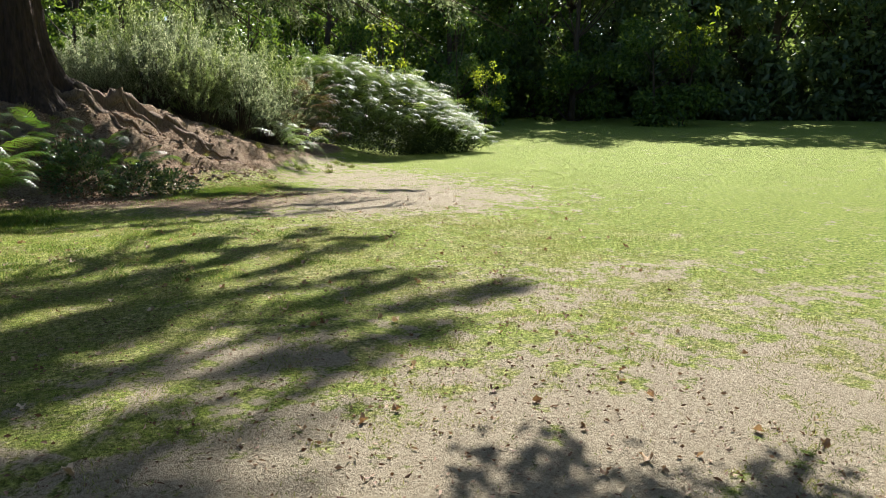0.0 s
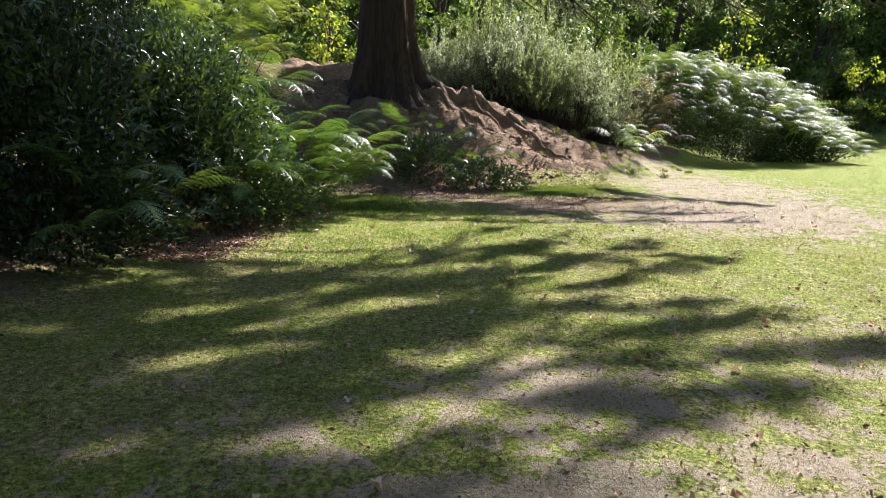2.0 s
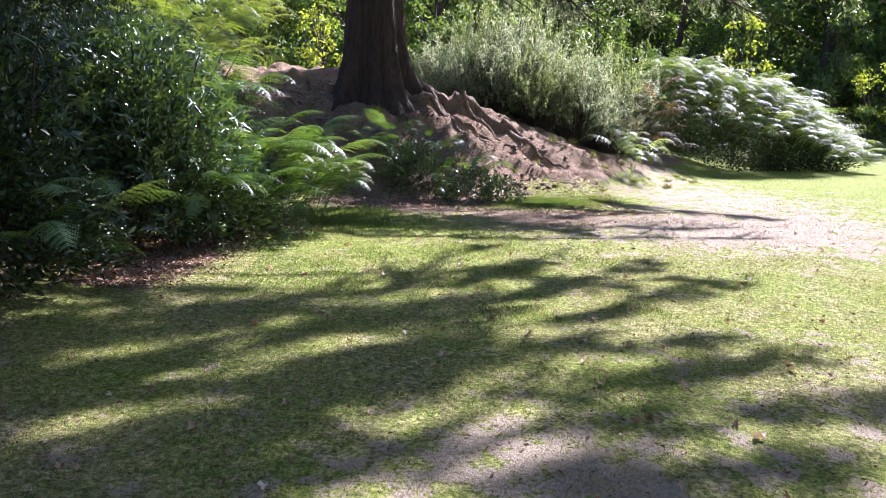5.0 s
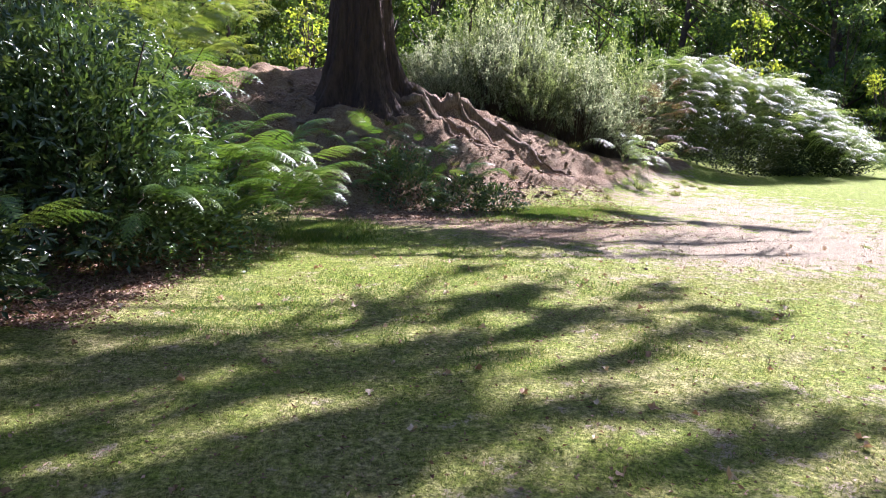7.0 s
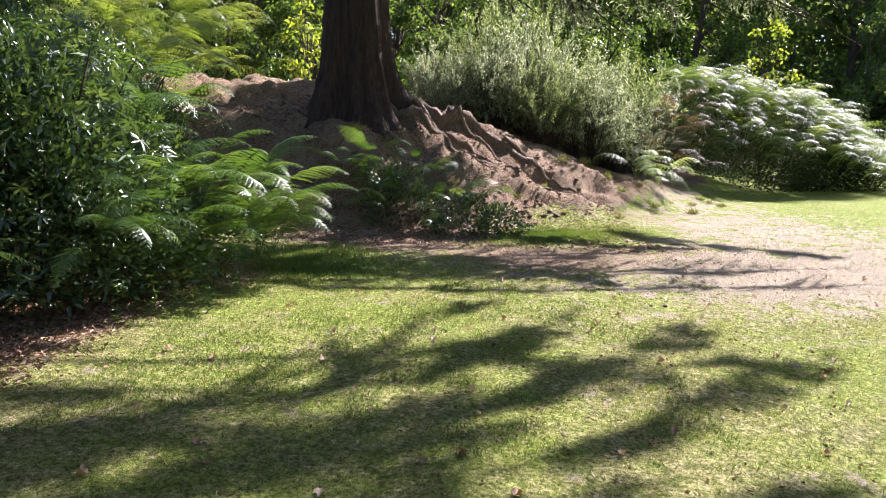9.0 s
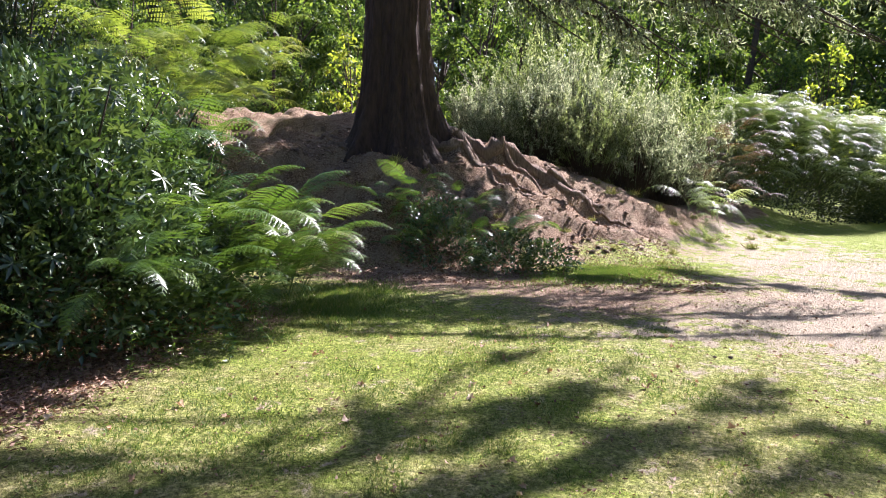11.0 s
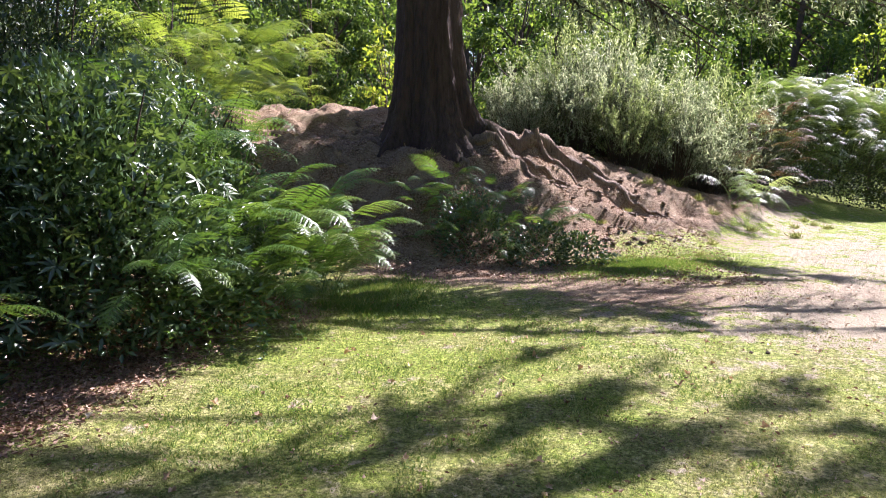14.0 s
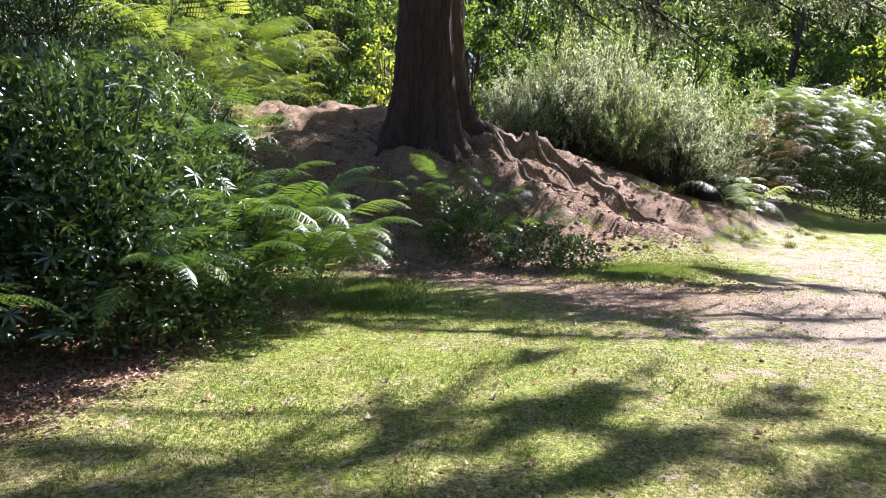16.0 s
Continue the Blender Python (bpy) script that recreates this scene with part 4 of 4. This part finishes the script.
for x, y, tall, seed in ((0.2, 19.4, 4.4, 421), (2.0, 19.8, 4.8, 422), (3.8, 20.2, 4.6, 423), (5.6, 20.8, 4.4, 424)):
    broadleaf_tree(x, y, tall, 1.2, seed, BRACKEN_FAR, 0.13, 3200, "leafy sunlit green shrub behind the broom", 0.1, 0.05, "shrubs behind the broom", "leafy_shrub")


def lawn_tree():
    """A broadleaf tree beside the lawn with one low bough over the bare earth."""
    t = broadleaf_tree(8.6, -1.6, 9.0, 2.8, 404, WOODS, 0.2, 3000, "broadleaf tree beside the lawn", 0.6, 0.25)
    o = np.array([8.6, -1.6, gz(8.6, -1.6)])
    r = np.random.default_rng(8)
    curve = limb_curve((8.6, -1.6, 4.2), (4.35, 3.1, 4.0), -0.3, 14, 0.15, 3)
    part("bough", tri_mesh("bough", *tube(curve - o, np.linspace(0.07, 0.01, 14), 6), TWIG), t)
    nb = np.concatenate([c + r.normal(size=(130, 3)) * [0.15, 0.11, 0.12] + [0, -0.1, -0.05] for c in curve[5:]] + [curve[k] + [0.3, 0.12, 0.0] + r.normal(size=(160, 3)) * 0.12 for k in (6, 9, 11)])
    v, f = leaves(nb, r.normal(size=nb.shape), r.uniform(0.08, 0.15, len(nb)), 0.07, r)
    part("foliage", tri_mesh("foliage", v - o, f, WOODS), t, kind="stuff")


lawn_tree()
broadleaf_tree(26.5, 27.5, 5.6, 3.0, 405, WOODS, 0.3, 5000, "rounded shrub in front of the far trees", 0.05, 0.1, name="shrub")
# yellow leaves laid over the shrub's top to paint its sunlit part
broadleaf_tree(27.6, 26.6, 5.8, 1.6, 406, YELLOW, 0.28, 300, "sunlit top of the far shrub, its light put into the leaf colour", 0.5, 0.05, name="bush")


# ---- grass, leaves, litter ----
def grass_blades():
    r = np.random.default_rng(9)
    n = 520000
    y = -4.5 + 19 * r.random(n) ** 1.35
    x = r.uniform(-3.2, 4.5, n) + 7 * r.random(n) ** 2.5 * np.maximum(y + 2.5, 0) / 12
    keep = (r.random(n) > np.clip(bare_at(x, y) * 1.25 + 1.3 * (vnoise(x, y, 3.1, 1) - 0.45) + 1.1 * (vnoise(x, y, 9.0, 2) - 0.45) + 0.1, 0.03, 0.98)) & (r.random(n) > litter_at(x, y) * 1.1) & (r.random(n) > smooth(7, 14.5, y)) & (r.random(n) < smooth(-4.5, -2.3, y))
    x, y = x[keep], y[keep]
    n = len(x)
    tall = r.uniform(0.008, 0.03, n) * (0.6 + 0.8 * vnoise(x, y, 7.0, 3)) * (1 + 1.8 * blob(x, y, -1.3, 7.4, 0.5, 1.2) + 0.9 * blob(x, y, 2.1, 10.2, 1, 0.6))
    v, f = leaves(np.stack([x, y, height(x, y) - 0.004], 1), r.normal(size=(n, 3)) * [0.7, 0.7, 0.3] + [0, 0, 0.85], tall * 1.15, 0.0045, r)
    tagged(new("grass", tri_mesh("grass", v, f, BLADE)), "short patchy lawn grass, green and straw coloured", "grass", kind="stuff")


grass_blades()


def lush_grass():
    """Longer, greener grass at the foot of the bank and along the thicket."""
    r = np.random.default_rng(19)
    a, d = r.uniform(0, 2 * np.pi, 26000), np.abs(r.normal(size=26000)) * 0.62
    u, w = 1.3 * d * np.cos(a), 0.6 * d * np.sin(a)
    x = np.concatenate([1.8 + 0.73 * u - 0.68 * w, r.normal(-1.15, 0.3, 9000), r.uniform(-1.6, 2.0, 30000)])
    y = np.concatenate([9.85 + 0.68 * u + 0.73 * w, r.normal(7.3, 0.5, 9000), r.uniform(3.0, 7.5, 30000)])
    tall = np.concatenate([r.uniform(0.015, 0.055, 26000), r.uniform(0.02, 0.08, 9000), r.uniform(0.015, 0.04, 30000)])
    keep = np.ones(len(x), bool)
    clot = vnoise(x, y, 2.2, 31) * 0.6 + vnoise(x, y, 7, 32) * 0.4
    keep[35000:] = clot[35000:] > 0.56
    keep[:35000] = (clot + 0.25 * r.random(len(x)))[:35000] > 0.5
    keep &= r.random(len(x)) > bare_at(x, y)
    x, y, tall = x[keep], y[keep], tall[keep]
    n = len(x)
    v, f = leaves(np.stack([x, y, height(x, y) - 0.004], 1), r.normal(size=(n, 3)) * [0.5, 0.5, 0.2] + [0, 0, 0.8], tall, 0.007, r)
    tagged(new("lush_grass", tri_mesh("lush_grass", v, f, LUSH)), "bright green longer grass at the foot of the bank", "grass", kind="stuff")


lush_grass()


def fallen_leaf_mesh(seed):
    r = np.random.default_rng(seed)
    a = np.linspace(0, 2 * np.pi, 15)[:-1]
    rad = 0.04 * (0.72 + 0.28 * np.cos(5 * a)) * (1 + 0.12 * r.normal(size=14))
    curl = 0.016 * np.cos(2 * a + r.uniform(0, 6)) + 0.012 * r.random(14)
    v = np.concatenate([[[0, 0, 0.004]], np.stack([rad * np.cos(a), rad * np.sin(a) * 0.75, 0.014 + curl], 1)])
    k = np.arange(14)
    return tri_mesh("fallen_leaf", v, np.stack([0 * k, k + 1, (k + 1) % 14 + 1], 1), FALLEN)


FALLEN_LEAVES = [fallen_leaf_mesh(s) for s in range(6)]


def fallen_leaves():
    r = np.random.default_rng(21)
    for k in range(300):
        y = -1.6 + 11 * r.random() ** 1.5
        x = r.uniform(-2.0, 2.6 + 0.5 * (y + 2))
        ob = new("fallen_leaf", FALLEN_LEAVES[k % 6])
        ob.matrix_basis = aim((x, y, gz(x, y) + 0.006), r.uniform(0, 360), r.normal() * 25, r.uniform(0.4, 1.0), r.normal() * 25)
        tagged(ob, "dry curled brown leaf lying on the lawn", "leaf", "fallen leaves")
    n = 24000
    x = np.concatenate([r.normal(-2.45, 0.28, n // 2), r.uniform(-4, 3, n // 2)])
    y = np.concatenate([r.uniform(3.4, 7.2, n // 2), r.uniform(8.6, 12.5, n // 2)])
    v, f = leaves(np.stack([x, y, height(x, y) + 0.008], 1), r.normal(size=(n, 3)) * [1, 1, 0.25], r.uniform(0.02, 0.06, n), 0.018, r)
    tagged(new("leaf_litter", tri_mesh("leaf_litter", v, f, LITTER)), "brown dead leaves and needles under the bushes", "leaf litter", kind="stuff")


fallen_leaves()


def crumbs():
    """Crumbled leaves, cone scales and bits of twig strewn over the lawn and the bare earth."""
    r = np.random.default_rng(23)
    n = 6000
    y = -1.8 + 11 * r.random(n) ** 1.6
    x = r.uniform(-2.2, 3.0, n) + 0.5 * np.maximum(y, 0) * r.random(n)
    v, f = leaves(np.stack([x, y, height(x, y) + 0.01], 1), r.normal(size=(n, 3)) * [1, 1, 0.3], r.uniform(0.012, 0.04, n), r.uniform(0.006, 0.02, n), r)
    tagged(new("leaf_crumbs", tri_mesh("leaf_crumbs", v, f, LITTER)), "crumbled brown leaves and twig bits strewn on the lawn", "leaf litter", kind="stuff")


crumbs()


def bank_debris():
    """Clods, cones and broken bark lying on the face of the bank."""
    r = np.random.default_rng(29)
    bits = []
    for k in range(900):
        x, y = r.uniform(-3.4, 3.0), r.uniform(9.2, 12.8)
        if height(x, y) < 0.1:
            continue
        size = r.uniform(0.015, 0.06)
        v = unit(r.normal(size=(8, 3))) * size * r.uniform(0.6, 1.2, (8, 1)) * [1.3, 1, 0.7]
        bm = bmesh.new()
        for p in v:
            bm.verts.new(p + [x, y, gz(x, y) + size * 0.25])
        bmesh.ops.convex_hull(bm, input=bm.verts)
        bmesh.ops.triangulate(bm, faces=bm.faces)
        bm.verts.index_update()
        bits.append((np.array([p.co[:] for p in bm.verts]), np.array([[p.index for p in f.verts] for f in bm.faces])))
        bm.free()
    tagged(new("bank_debris", tri_mesh("bank_debris", *join(bits), ROOT)), "earth clods and broken bark lying on the bank", "debris", kind="stuff")


bank_debris()


def pebble(x, y, size, seed):
    r = np.random.default_rng(seed)
    bm = bmesh.new()
    bmesh.ops.create_icosphere(bm, subdivisions=2, radius=size)
    for v in bm.verts:
        v.co *= 1 + 0.2 * math.sin(v.co.x * 90 + seed) * math.sin(v.co.y * 70)
        v.co.z *= 0.6
    me = bpy.data.meshes.new("stone")
    bm.to_mesh(me)
    bm.free()
    me.materials.append(TWIG)
    ob = new("stone", me)
    ob.matrix_basis = pose(x, y, gz(x, y) + size * 0.35, 0, 0, r.uniform(0, 360))
    tagged(ob, "small dark stone on the worn grass", "stone", "dark stones")


pebble(2.17, 5.96, 0.016, 1)
pebble(2.30, 5.99, 0.019, 2)


def weeds():
    """Thin plants and a fallen twig where the thicket meets the lawn."""
    r = np.random.default_rng(66)
    for k, (x, y) in enumerate(((-1.75, 5.05), (-1.68, 5.2), (-1.52, 5.35), (-1.25, 5.6), (-1.95, 4.8), (-1.4, 5.15))):
        t = thing("weed", "small leafy weed at the edge of the thicket", "plant", (x, y, gz(x, y)), "weeds at the lawn edge")
        tall = r.uniform(0.16, 0.32)
        curve = limb_curve((0, 0, -0.01), (r.normal() * 0.05, r.normal() * 0.05, tall), 0, 7, 0.02, k)
        part("stem", tri_mesh("stem", *tube(curve, np.linspace(0.004, 0.001, 7), 4), STALK), t)
        n = 26
        base = curve[r.integers(1, 7, n)]
        v, f = leaves(base, r.normal(size=(n, 3)) * [1, 1, 0.4] + [0, 0, 0.3], r.uniform(0.03, 0.07, n), 0.016, r)
        part("foliage", tri_mesh("foliage", v, f, BRACKEN), t, kind="stuff")
    curve = limb_curve((-2.2, 5.35, gz(-2.2, 5.35) + 0.09), (-1.05, 5.7, gz(-1.05, 5.7) + 0.05), 0.02, 10, 0.02, 4)
    ob = new("fallen_twig", tri_mesh("fallen_twig", *tube(curve, np.linspace(0.006, 0.003, 10), 5), STALK))
    tagged(ob, "thin bare twig lying over the lawn edge", "twig")


weeds()


def bank_tufts():
    """Dry grass tufts on the bank and along its top."""
    r = np.random.default_rng(71)
    spots = [(r.uniform(-3, 3.2), r.uniform(10.2, 13.2)) for k in range(14)] + [(r.uniform(-6, -3.6), r.uniform(11.5, 13)) for k in range(26)] + [(r.uniform(0, 5.5), r.uniform(12.8, 15.5)) for k in range(30)]
    kinds = []
    for k in range(4):
        n = 90
        way = r.normal(size=(n, 3)) * [0.6, 0.6, 0.2] + [0, 0, 0.7]
        kinds.append(tri_mesh("grass_tuft", *leaves(r.normal(size=(n, 3)) * [0.04, 0.04, 0], way, r.uniform(0.05, 0.16, n), 0.0035, r), BLADE))
    for k, (x, y) in enumerate(spots):
        ob = new("grass_tuft", kinds[k % 4])
        ob.matrix_basis = aim((x, y, gz(x, y) - 0.01), r.uniform(0, 360), 0, r.uniform(0.5, 1.3))
        tagged(ob, "dry grass tuft on the needle-covered bank", "grass", "grass tufts on the bank")


bank_tufts()
